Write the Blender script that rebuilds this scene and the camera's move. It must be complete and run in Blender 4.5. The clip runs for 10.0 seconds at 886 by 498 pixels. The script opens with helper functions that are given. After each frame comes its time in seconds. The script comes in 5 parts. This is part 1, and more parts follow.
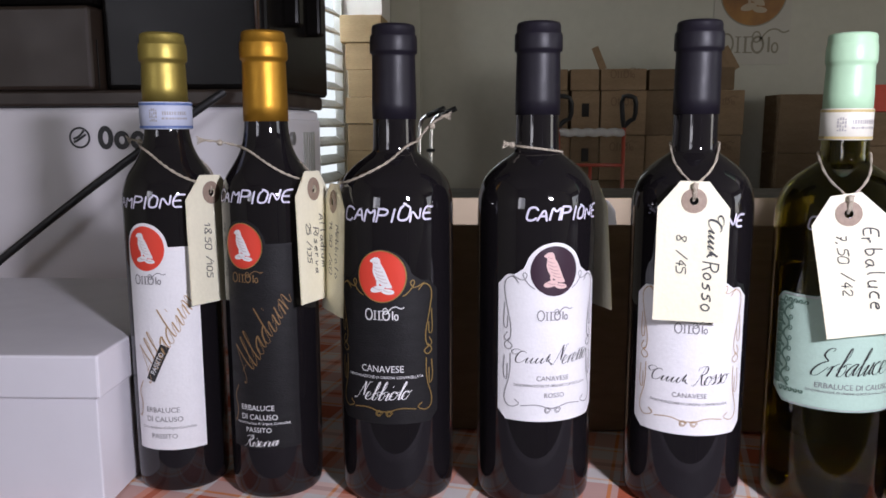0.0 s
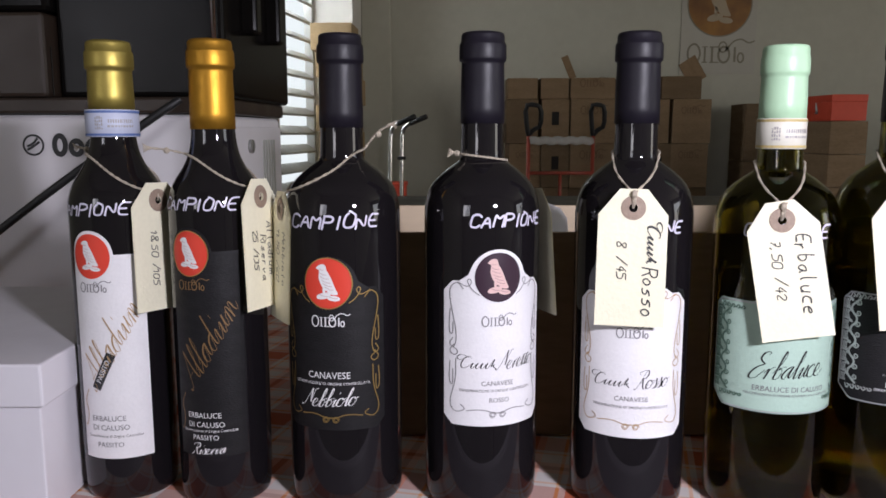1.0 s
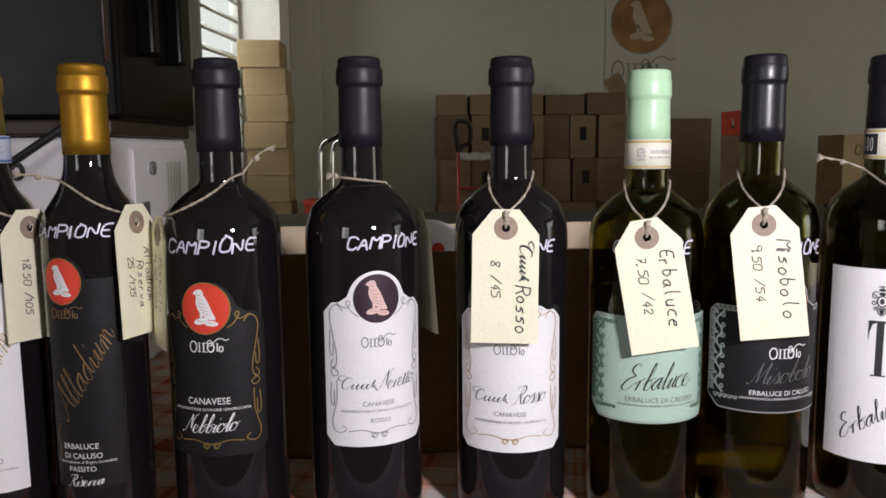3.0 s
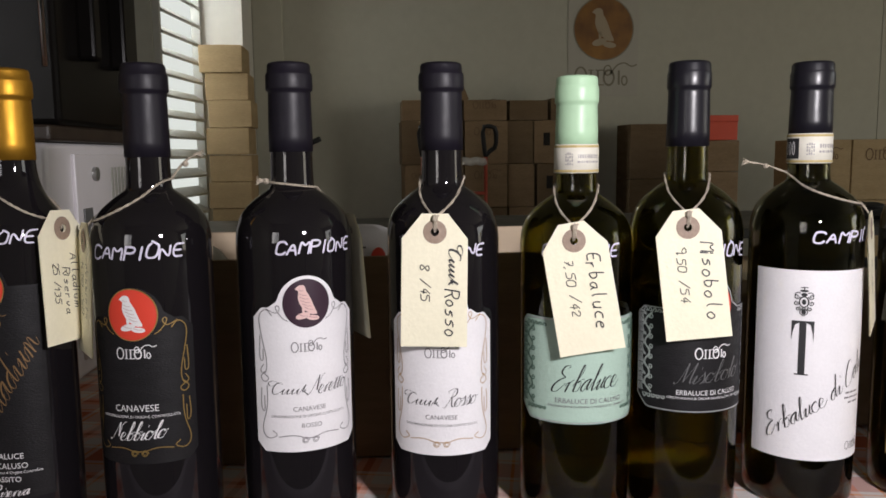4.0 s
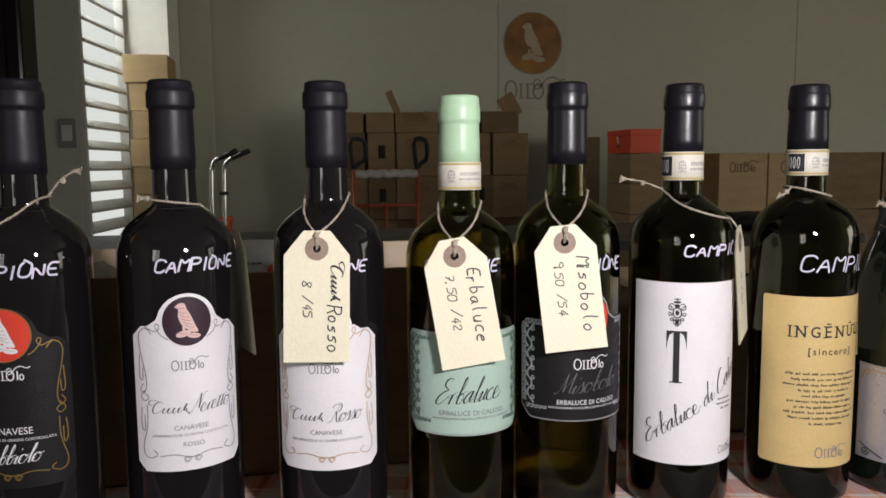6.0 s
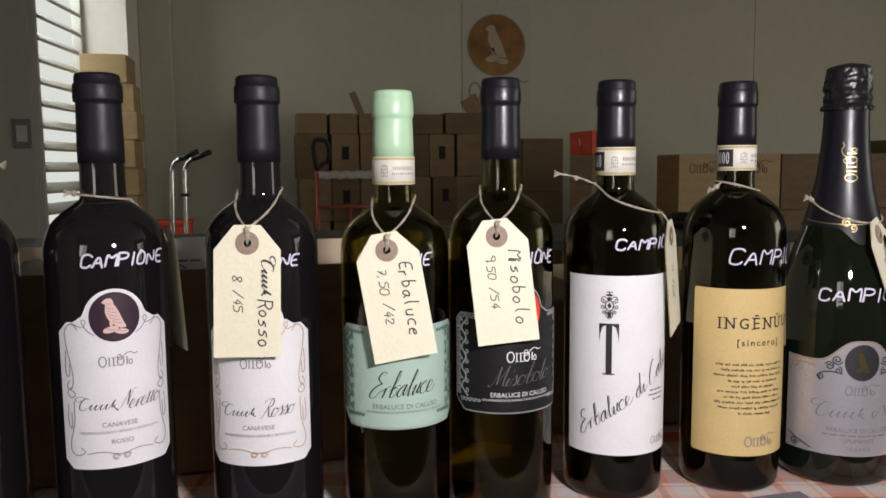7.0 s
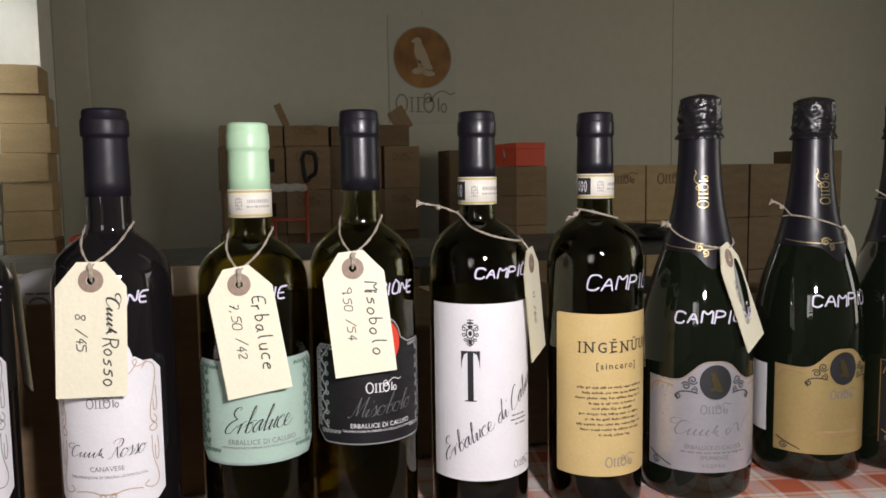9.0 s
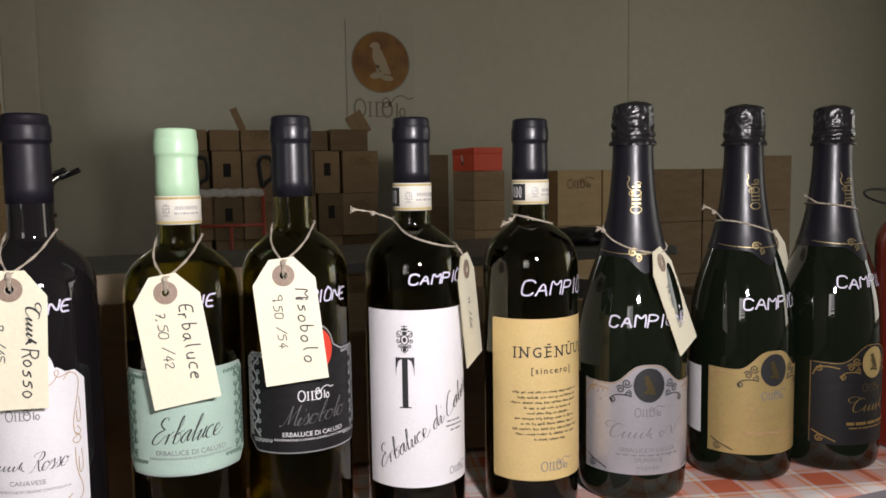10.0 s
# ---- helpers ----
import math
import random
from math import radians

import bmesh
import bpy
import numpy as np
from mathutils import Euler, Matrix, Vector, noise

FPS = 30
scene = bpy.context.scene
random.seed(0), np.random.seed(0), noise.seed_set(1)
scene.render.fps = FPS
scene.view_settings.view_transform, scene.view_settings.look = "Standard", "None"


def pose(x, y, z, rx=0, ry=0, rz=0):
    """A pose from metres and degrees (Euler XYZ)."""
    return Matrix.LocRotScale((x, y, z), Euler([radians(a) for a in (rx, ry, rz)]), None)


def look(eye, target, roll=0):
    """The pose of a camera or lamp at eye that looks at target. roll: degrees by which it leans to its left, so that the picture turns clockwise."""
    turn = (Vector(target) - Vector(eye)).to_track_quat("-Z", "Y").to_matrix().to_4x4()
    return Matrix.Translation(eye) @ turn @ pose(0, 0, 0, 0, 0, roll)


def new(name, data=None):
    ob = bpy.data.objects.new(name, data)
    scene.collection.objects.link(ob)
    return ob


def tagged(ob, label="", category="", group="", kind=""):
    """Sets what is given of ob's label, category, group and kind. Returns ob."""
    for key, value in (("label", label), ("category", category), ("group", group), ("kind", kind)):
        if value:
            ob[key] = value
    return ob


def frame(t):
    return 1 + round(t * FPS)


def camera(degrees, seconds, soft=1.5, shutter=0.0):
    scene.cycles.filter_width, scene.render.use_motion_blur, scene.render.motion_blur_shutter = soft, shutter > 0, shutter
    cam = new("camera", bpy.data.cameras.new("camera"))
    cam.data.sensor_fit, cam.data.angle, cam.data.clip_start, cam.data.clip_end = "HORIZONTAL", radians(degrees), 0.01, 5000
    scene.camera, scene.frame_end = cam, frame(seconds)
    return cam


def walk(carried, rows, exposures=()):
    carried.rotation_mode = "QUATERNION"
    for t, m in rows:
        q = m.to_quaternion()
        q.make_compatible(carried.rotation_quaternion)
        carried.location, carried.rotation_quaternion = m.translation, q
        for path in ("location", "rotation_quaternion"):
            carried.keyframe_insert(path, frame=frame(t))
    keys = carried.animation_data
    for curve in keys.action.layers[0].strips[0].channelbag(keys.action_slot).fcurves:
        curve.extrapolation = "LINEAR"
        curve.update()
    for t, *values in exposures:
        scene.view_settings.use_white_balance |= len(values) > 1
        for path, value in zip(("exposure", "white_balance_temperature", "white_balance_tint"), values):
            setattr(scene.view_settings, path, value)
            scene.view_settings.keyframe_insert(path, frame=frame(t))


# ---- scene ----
cam = camera(59.0, 10.0, soft=1.65)
# seconds, x, y, z, tilt, lean, turn
ROWS = [
    (0, 0.0172, 0.0304, 1.0309, 81.04, 0.15, 1.89),
    (0.5, 0.0262, 0.0281, 1.0300, 81.30, 0.08, 1.05),
    (1, 0.0350, 0.0252, 1.0312, 81.60, 0.02, -0.02),
    (1.5, 0.0463, 0.0204, 1.0313, 81.87, 0.34, -1.21),
    (2, 0.0567, 0.0175, 1.0336, 82.17, 0.47, -2.45),
    (3.5, 0.0834, 0.0172, 1.0358, 82.91, 0.55, -5.75),
    (4, 0.0968, 0.0119, 1.0350, 83.08, 0.59, -6.96),
    (4.5, 0.1048, 0.0079, 1.0347, 83.25, 0.53, -8.12),
    (5, 0.1135, 0.0045, 1.0385, 83.50, 0.54, -9.34),
    (6.5, 0.1405, -0.0054, 1.0386, 83.97, 0.49, -12.70),
    (7, 0.1524, -0.0099, 1.0335, 83.99, 0.51, -13.93),
    (7.5, 0.1639, -0.0150, 1.0374, 84.10, 0.56, -15.00),
    (8, 0.1770, -0.0197, 1.0394, 84.21, 0.67, -16.19),
    (8.5, 0.1875, -0.0209, 1.0423, 84.38, 0.72, -17.30),
    (9, 0.2035, -0.0266, 1.0479, 84.64, 0.84, -18.70),
    (9.5, 0.2106, -0.0255, 1.0475, 84.77, 0.75, -20.06),
    (10, 0.2227, -0.0328, 1.0487, 84.93, 0.87, -21.52),
]
walk(cam, [(t, pose(x, y, z, rx, ry, rz)) for t, x, y, z, rx, ry, rz in ROWS],
     exposures=[(0.0, 0.37, 5900, 16.8), (1.0, 0.31, 6000, 15.8), (2.0, 0.22, 6150, 14.8), (3.4, 0.06, 6400, 12), (7.0, -0.03, 6550, 12), (8.4, 0.0, 6550, 12), (9.0, 0.07, 6550, 12.2), (10.0, 0.15, 6550, 12.5)])

# ---- world and lights ----
world = bpy.data.worlds.new("world")
scene.world = world
world.use_nodes = True
sky = world.node_tree.nodes.new("ShaderNodeTexSky")
sky.sky_type, sky.sun_disc = "NISHITA", False
sky.sun_elevation, sky.sun_rotation = radians(40), radians(150)
world.node_tree.nodes["Background"].inputs[1].default_value = 0.12
world.node_tree.links.new(sky.outputs[0], world.node_tree.nodes["Background"].inputs[0])


def area_lamp(name, m, width, height, watts, colour):
    data = bpy.data.lights.new(name, "AREA")
    data.shape, data.size, data.size_y, data.energy, data.color = "RECTANGLE", width, height, watts, colour
    ob = new(name, data)
    ob.matrix_world = m
    return ob


SOUTH, EAST = -3.2, 8.2
# daylight through the open loading door in the side wall
DOOR_Y0, DOOR_Y1, DOOR_H = -2.4, 2.4, 2.9
area_lamp("door_daylight", look((EAST - 0.02, 0.0, 1.5), (0.0, 1.6, 1.1)), 4.6, 2.6, 91, (1.0, 0.95, 0.82))
# a window with slatted blinds in the wall behind the camera
area_lamp("blind_daylight", look((-2.35, SOUTH + 0.02, 1.65), (0.2, 0.6, 1.0)), 1.0, 1.2, 20, (1.0, 0.96, 0.93))
# the small work lamp that stands before the table
LAMP = (0.37, -0.16, 1.19)
area_lamp("work_lamp_light", look(LAMP, (0.30, 0.53, 0.93)), 0.075, 0.05, 6.3, (1.0, 0.96, 0.98))
# daylight through the louvred shutter
area_lamp("shutter_daylight", look((-1.12, 5.25, 1.5), (0.9, 5.5, 1.3)), 0.6, 1.7, 36, (0.97, 1.0, 0.95))

# ---- materials ----


def mat(name, colour, rough=0.5, metal=0.0, grain=0.0, scale=60.0, bump=0.0, spec=0.5, second=None, coat=0.0, stretch=(1, 1, 1), big=0.0):
    """A surface with fine grain and larger blotches, in metres of the object's own space."""
    m = bpy.data.materials.new(name)
    m.use_nodes = True
    nt = m.node_tree
    b = nt.nodes["Principled BSDF"]
    b.inputs["Roughness"].default_value = rough
    b.inputs["Metallic"].default_value = metal
    b.inputs["Specular IOR Level"].default_value = spec
    b.inputs["Coat Weight"].default_value = coat
    b.inputs["Base Color"].default_value = (*colour, 1)
    if grain or bump:
        tc = nt.nodes.new("ShaderNodeTexCoord")
        mp = nt.nodes.new("ShaderNodeMapping")
        mp.inputs["Scale"].default_value = stretch
        nt.links.new(tc.outputs["Object"], mp.inputs[0])
        n1 = nt.nodes.new("ShaderNodeTexNoise")
        n1.inputs["Scale"].default_value, n1.inputs["Detail"].default_value = scale, 5
        nt.links.new(mp.outputs[0], n1.inputs["Vector"])
        n2 = nt.nodes.new("ShaderNodeTexNoise")
        n2.inputs["Scale"].default_value, n2.inputs["Detail"].default_value = big or scale / 9, 3
        nt.links.new(mp.outputs[0], n2.inputs["Vector"])
        mx = nt.nodes.new("ShaderNodeMath")
        mx.operation = "ADD"
        nt.links.new(n1.outputs[0], mx.inputs[0])
        nt.links.new(n2.outputs[0], mx.inputs[1])
        rp = nt.nodes.new("ShaderNodeMapRange")
        rp.inputs[1].default_value, rp.inputs[2].default_value = 0.7, 1.3
        nt.links.new(mx.outputs[0], rp.inputs[0])
        mc = nt.nodes.new("ShaderNodeMix")
        mc.data_type = "RGBA"
        dark = second or tuple(c * (1 - grain) for c in colour)
        mc.inputs[6].default_value, mc.inputs[7].default_value = (*dark, 1), (*colour, 1)
        nt.links.new(rp.outputs[0], mc.inputs[0])
        nt.links.new(mc.outputs[2], b.inputs["Base Color"])
        rr = nt.nodes.new("ShaderNodeMapRange")
        rr.inputs[3].default_value, rr.inputs[4].default_value = min(1, rough * 1.15), rough * 0.85
        nt.links.new(rp.outputs[0], rr.inputs[0])
        nt.links.new(rr.outputs[0], b.inputs["Roughness"])
        if bump:
            bp = nt.nodes.new("ShaderNodeBump")
            bp.inputs["Strength"].default_value, bp.inputs["Distance"].default_value = bump, 0.002
            nt.links.new(n1.outputs[0], bp.inputs["Height"])
            nt.links.new(bp.outputs[0], b.inputs["Normal"])
    return m


def glass(name, colour, rough=0.02, ior=1.5, transmission=1.0):
    m = mat(name, colour, rough)
    b = m.node_tree.nodes["Principled BSDF"]
    b.inputs["Transmission Weight"].default_value = transmission
    b.inputs["IOR"].default_value = ior
    return m


def glow(name, colour, strength):
    m = mat(name, (0, 0, 0), 0.9)
    b = m.node_tree.nodes["Principled BSDF"]
    b.inputs["Emission Color"].default_value = (*colour, 1)
    b.inputs["Emission Strength"].default_value = strength
    return m


def plaid(name):
    """Checked cotton: white ground with rust and orange bands both ways."""
    m = mat(name, (0.8, 0.75, 0.72), 0.85)
    nt = m.node_tree
    b = nt.nodes["Principled BSDF"]
    tc = nt.nodes.new("ShaderNodeTexCoord")
    mp = nt.nodes.new("ShaderNodeMapping")
    mp.inputs["Rotation"].default_value = (0, 0, radians(14))
    nt.links.new(tc.outputs["Object"], mp.inputs[0])
    sp = nt.nodes.new("ShaderNodeSeparateXYZ")
    nt.links.new(mp.outputs[0], sp.inputs[0])

    def bands(out):
        md = nt.nodes.new("ShaderNodeMath")
        md.operation = "PINGPONG"
        md.inputs[1].default_value = 0.045
        nt.links.new(out, md.inputs[0])
        dv = nt.nodes.new("ShaderNodeMath")
        dv.operation = "DIVIDE"
        dv.inputs[1].default_value = 0.045
        nt.links.new(md.outputs[0], dv.inputs[0])
        cr = nt.nodes.new("ShaderNodeValToRGB")
        cr.color_ramp.interpolation = "CONSTANT"
        e = cr.color_ramp.elements
        e[0].position, e[0].color = 0.0, (0.50, 0.115, 0.05, 1)
        e[1].position, e[1].color = 0.30, (0.68, 0.62, 0.60, 1)
        for p, c in ((0.40, (0.75, 0.33, 0.10, 1)), (0.46, (0.68, 0.62, 0.60, 1)), (0.80, (0.80, 0.45, 0.35, 1)), (0.93, (0.50, 0.14, 0.07, 1))):
            q = e.new(p)
            q.color = c
        nt.links.new(dv.outputs[0], cr.inputs[0])
        return cr
    c1, c2 = bands(sp.outputs[0]), bands(sp.outputs[1])
    wv = nt.nodes.new("ShaderNodeTexChecker")
    wv.inputs["Scale"].default_value = 900
    nt.links.new(mp.outputs[0], wv.inputs["Vector"])
    mx = nt.nodes.new("ShaderNodeMix")
    mx.data_type = "RGBA"
    mx.inputs[0].default_value = 0.5
    nt.links.new(c1.outputs[0], mx.inputs[6])
    nt.links.new(c2.outputs[0], mx.inputs[7])
    nt.links.new(mx.outputs[2], b.inputs["Base Color"])
    bp = nt.nodes.new("ShaderNodeBump")
    bp.inputs["Strength"].default_value, bp.inputs["Distance"].default_value = 0.4, 0.0006
    nt.links.new(wv.outputs["Fac"], bp.inputs["Height"])
    nt.links.new(bp.outputs[0], b.inputs["Normal"])
    return m


GLASS_RED = mat("wine_dark_glass", (0.0085, 0.0072, 0.0085), 0.035, spec=0.55)
GLASS_GREEN = mat("sparkling_dark_glass", (0.005, 0.0075, 0.004), 0.035, spec=0.55)
GLASS_OLIVE = glass("olive_glass", (0.33, 0.305, 0.045), 0.01, 1.5)
GLASS_DEEP = glass("deep_olive_glass", (0.19, 0.18, 0.048), 0.01, 1.5)
WINE_OLIVE = glass("white_wine", (1.0, 0.90, 0.06), 0.0, 1.34)
GLASS_ROSE = mat("rose_wine_glass", (0.16, 0.02, 0.012), 0.04)
CAP_BLACK = mat("matt_black_capsule", (0.0105, 0.0085, 0.0145), 0.46, grain=0.3, scale=90, bump=0.12, spec=0.32)
CAP_SHINY = mat("satin_black_capsule", (0.0095, 0.0085, 0.0135), 0.34, grain=0.3, scale=70, bump=0.12, spec=0.48)
CAP_GOLD = mat("pale_gold_foil", (0.46, 0.36, 0.09), 0.50, 0.85, grain=0.15, scale=120, bump=0.15)
CAP_AMBER = mat("amber_gold_foil", (0.52, 0.265, 0.028), 0.48, 0.85, grain=0.15, scale=120, bump=0.15)
CAP_MINT = mat("mint_green_capsule", (0.47, 0.69, 0.46), 0.38, grain=0.12, scale=90, bump=0.12)
FOIL_BLACK = mat("wrinkled_black_foil", (0.012, 0.011, 0.013), 0.30, grain=0.3, scale=160, bump=0.5, spec=0.55)
PAPER_WHITE = mat("white_label_paper", (0.80, 0.78, 0.80), 0.55, grain=0.06, scale=500, bump=0.1)
PAPER_BLACK = mat("black_textured_label_paper", (0.011, 0.0100, 0.0115), 0.55, spec=0.28, grain=0.4, scale=600, bump=0.22, stretch=(1, 1, 2.5))
PAPER_MINT = mat("mint_label_paper", (0.40, 0.54, 0.455), 0.5, grain=0.06, scale=500, bump=0.1)
PAPER_TAN = mat("tan_label_paper", (0.64, 0.47, 0.20), 0.55, grain=0.1, scale=450, bump=0.12)
PAPER_SILVER = mat("silver_foil_label", (0.56, 0.54, 0.58), 0.32, 0.55, grain=0.12, scale=300, bump=0.1)
PAPER_GOLD = mat("gold_foil_label", (0.53, 0.39, 0.16), 0.36, 0.45, grain=0.12, scale=300, bump=0.1)
PAPER_STRIP = mat("tax_strip_paper", (0.72, 0.69, 0.60), 0.5, grain=0.06, scale=500)
STRIP_BLUE = mat("pale_blue_tax_strip", (0.55, 0.58, 0.72), 0.5, grain=0.08, scale=500)
MANILA = mat("manila_tag_card", (0.84, 0.79, 0.60), 0.6, grain=0.07, scale=350, bump=0.12)
EYELET = mat("brown_fibre_eyelet", (0.33, 0.24, 0.18), 0.6, grain=0.25, scale=400, bump=0.2)
TWINE = mat("natural_twine", (0.56, 0.48, 0.38), 0.85, grain=0.4, scale=900, bump=0.8)
INK_BLACK = mat("black_ink", (0.02, 0.02, 0.022), 0.5)
INK_GREY = mat("grey_ink", (0.20, 0.19, 0.20), 0.5)
INK_SILVER = mat("silver_ink", (0.55, 0.56, 0.56), 0.35, 0.6)
INK_PRINT = mat("pale_grey_ink", (0.36, 0.34, 0.34), 0.5)
STRIP_GOLD = mat("gold_border_ink", (0.50, 0.39, 0.16), 0.5)
INK_FOIL = mat("pale_gold_foil_print", (0.45, 0.36, 0.19), 0.42, 0.85)
INK_WHITE = mat("white_ink", (0.78, 0.77, 0.78), 0.5)
INK_GOLD = mat("gold_foil_ink", (0.48, 0.32, 0.11), 0.34, 0.75)
INK_BRONZE = mat("bronze_ink", (0.46, 0.30, 0.15), 0.42, 0.25)
INK_COPPER = mat("dull_copper_ink", (0.27, 0.16, 0.07), 0.42, 0.4)
INK_GLOSS = mat("glossy_dark_grey_ink", (0.22, 0.22, 0.225), 0.3, 0.6)
INK_DIM = mat("dim_gold_ink", (0.10, 0.075, 0.03), 0.4, 0.5)
INK_RED = mat("red_disc_ink", (0.68, 0.055, 0.03), 0.4)
INK_PLUM = mat("dark_plum_ink", (0.035, 0.015, 0.028), 0.4)
INK_MAUVE = mat("dull_mauve_ink", (0.38, 0.22, 0.22), 0.5)
INK_DULL = mat("dull_grey_red_ink", (0.52, 0.38, 0.37), 0.5)
INK_ROSE = mat("pale_pink_ink", (0.70, 0.48, 0.45), 0.5)
MARKER = mat("white_paint_marker", (0.66, 0.63, 0.76), 0.45, grain=0.12, scale=600)
CLOTH = plaid("checked_cotton")
# unseen front of the cloth, coloured dark to dim its reflection in the bottles
DIM_STRIP = mat("dimmed_front_cotton", (0.20, 0.175, 0.20), 0.8, grain=0.12, scale=60, bump=0.2)
# paler card, with light on the brighter piles worked into its colour
CARDBOARD_PALE_LIT = mat("pale_lit_cardboard", (0.44, 0.315, 0.165), 0.8, grain=0.2, scale=45, bump=0.15, stretch=(1, 1, 4))
CARDBOARD = mat("brown_cardboard", (0.27, 0.178, 0.096), 0.8, grain=0.22, scale=45, bump=0.15, stretch=(1, 1, 4))
CARDBOARD_DARK = mat("dull_cardboard", (0.175, 0.115, 0.060), 0.82, grain=0.22, scale=45, bump=0.15, stretch=(1, 1, 4))
CARD_INK = mat("faded_brown_print", (0.16, 0.095, 0.05), 0.8)
TAPE = mat("parcel_tape", (0.42, 0.29, 0.15), 0.25)
HOLE = mat("dark_hand_hole", (0.015, 0.012, 0.01), 0.9)
RIM = mat("pale_fibreboard", (0.66, 0.52, 0.37), 0.7, grain=0.15, scale=60, bump=0.2, stretch=(0.3, 1, 1))
WHITE_CARD = mat("white_card", (0.74, 0.71, 0.76), 0.5, grain=0.05, scale=40, bump=0.04)
WHITE_SHELL = mat("white_appliance_shell", (0.72, 0.69, 0.72), 0.32, grain=0.05, scale=25)
BLACK_GLOSS = mat("black_gloss_plastic", (0.0070, 0.0060, 0.0055), 0.20, spec=0.07, grain=0.3, scale=20)
BROWN_DARK = mat("dark_brown_plastic", (0.032, 0.0205, 0.014), 0.45, grain=0.25, scale=30, bump=0.1)
CHROME = mat("chrome", (0.75, 0.75, 0.74), 0.14, 1.0)
RUBBER = mat("black_rubber", (0.012, 0.012, 0.013), 0.5, grain=0.2, scale=80)
RED_PAINT = mat("red_painted_steel", (0.34, 0.055, 0.03), 0.4, grain=0.25, scale=25, bump=0.05)
RED_CARD = mat("red_card", (0.72, 0.075, 0.03), 0.5, grain=0.1, scale=30)
FILM_WRAP = glass("clear_stretch_film", (0.85, 0.85, 0.84), 0.25, 1.2, 0.6)
PLASTIC_BAG = mat("translucent_white_plastic_bag", (0.50, 0.48, 0.46), 0.25, grain=0.3, scale=60, bump=1.0)
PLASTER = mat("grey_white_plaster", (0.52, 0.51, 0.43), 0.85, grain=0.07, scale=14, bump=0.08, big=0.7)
# the wall plaster again, darkened to hold the shade on the backlit return
PLASTER_SHADED = mat("shaded_plaster", (0.38, 0.375, 0.33), 0.85, grain=0.08, scale=14, bump=0.08, big=0.7)
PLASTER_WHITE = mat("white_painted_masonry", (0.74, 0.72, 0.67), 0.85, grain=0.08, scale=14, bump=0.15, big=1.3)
CONCRETE = mat("concrete_floor", (0.24, 0.23, 0.21), 0.75, grain=0.25, scale=9, bump=0.1, big=0.6)
TABLE_DARK = mat("dark_table_top", (0.045, 0.043, 0.042), 0.45, grain=0.3, scale=22, bump=0.05)
WOOD = mat("table_wood", (0.32, 0.21, 0.12), 0.6, grain=0.3, scale=18, bump=0.15, stretch=(0.15, 1, 1))
STEEL = mat("grey_steel", (0.35, 0.35, 0.34), 0.4, 0.8)
SLAT = mat("shutter_slat_paint", (0.43, 0.43, 0.40), 0.5, grain=0.1, scale=20)
SIGN_CARD = mat("sign_board", (0.49, 0.47, 0.41), 0.6, grain=0.06, scale=12)
SIGN_DISC = mat("amber_brown_print", (0.36, 0.17, 0.030), 0.45, second=(0.13, 0.05, 0.015), grain=0.5, scale=6)
SIGN_INK = mat("sign_lettering_ink", (0.24, 0.215, 0.16), 0.6)
SIGN_PALE = mat("pale_sign_print", (0.42, 0.34, 0.24), 0.6)
SWITCH = mat("grey_switch_plastic", (0.12, 0.12, 0.12), 0.4)
BLACK_CLOTH = mat("black_nylon", (0.008, 0.008, 0.009), 0.7, grain=0.3, scale=90, bump=0.4)
OUTDOORS = glow("daylight_outside", (0.95, 1.0, 0.93), 0.72)

# ---- shaping helpers ----


def part(name, geo, material, parent=None, label="", smooth=False):
    """Links one mesh, from (verts, faces) or a bmesh, under a thing or a part."""
    me = bpy.data.meshes.new(name)
    if isinstance(geo, tuple):
        me.from_pydata(geo[0], [], geo[1])
    else:
        geo.to_mesh(me)
        geo.free()
    me.materials.append(material)
    if smooth:
        me.polygons.foreach_set("use_smooth", [True] * len(me.polygons))
    me.update()
    ob = new(name, me)
    if parent is not None:
        ob.parent = parent
    if label:
        ob["label"] = label
    return ob


def thing(name, m, label, category, group="", kind=""):
    ob = new(name)
    ob.empty_display_size = 0.02
    ob.matrix_world = m
    return tagged(ob, label, category, group, kind)


def box(x0, x1, y0, y1, z0, z1, bevel=0.0, segments=2):
    bm = bmesh.new()
    bmesh.ops.create_cube(bm, size=1)
    for v in bm.verts:
        v.co = Vector(((x0 + x1) / 2 + v.co.x * (x1 - x0), (y0 + y1) / 2 + v.co.y * (y1 - y0), (z0 + z1) / 2 + v.co.z * (z1 - z0)))
    if bevel:
        bmesh.ops.bevel(bm, geom=bm.edges[:], offset=bevel, segments=segments, affect="EDGES", profile=0.5)
    return bm


def join(*geos):
    vs, fs = [], []
    for g in geos:
        k = len(vs)
        vs += list(g[0])
        fs += [tuple(i + k for i in f) for f in g[1]]
    return vs, fs


def pieces(geo):
    """Splits a shape into its separate pieces."""
    vs, fs = geo
    up = list(range(len(vs)))

    def root(i):
        while up[i] != i:
            up[i] = up[up[i]]
            i = up[i]
        return i
    for f in fs:
        for i in f[1:]:
            up[root(i)] = root(f[0])
    groups = {}
    for f in fs:
        groups.setdefault(root(f[0]), []).append(f)
    out = []
    for g in groups.values():
        ids = sorted({i for f in g for i in f})
        at = {i: k for k, i in enumerate(ids)}
        out.append(([vs[i] for i in ids], [tuple(at[i] for i in f) for f in g]))
    return out


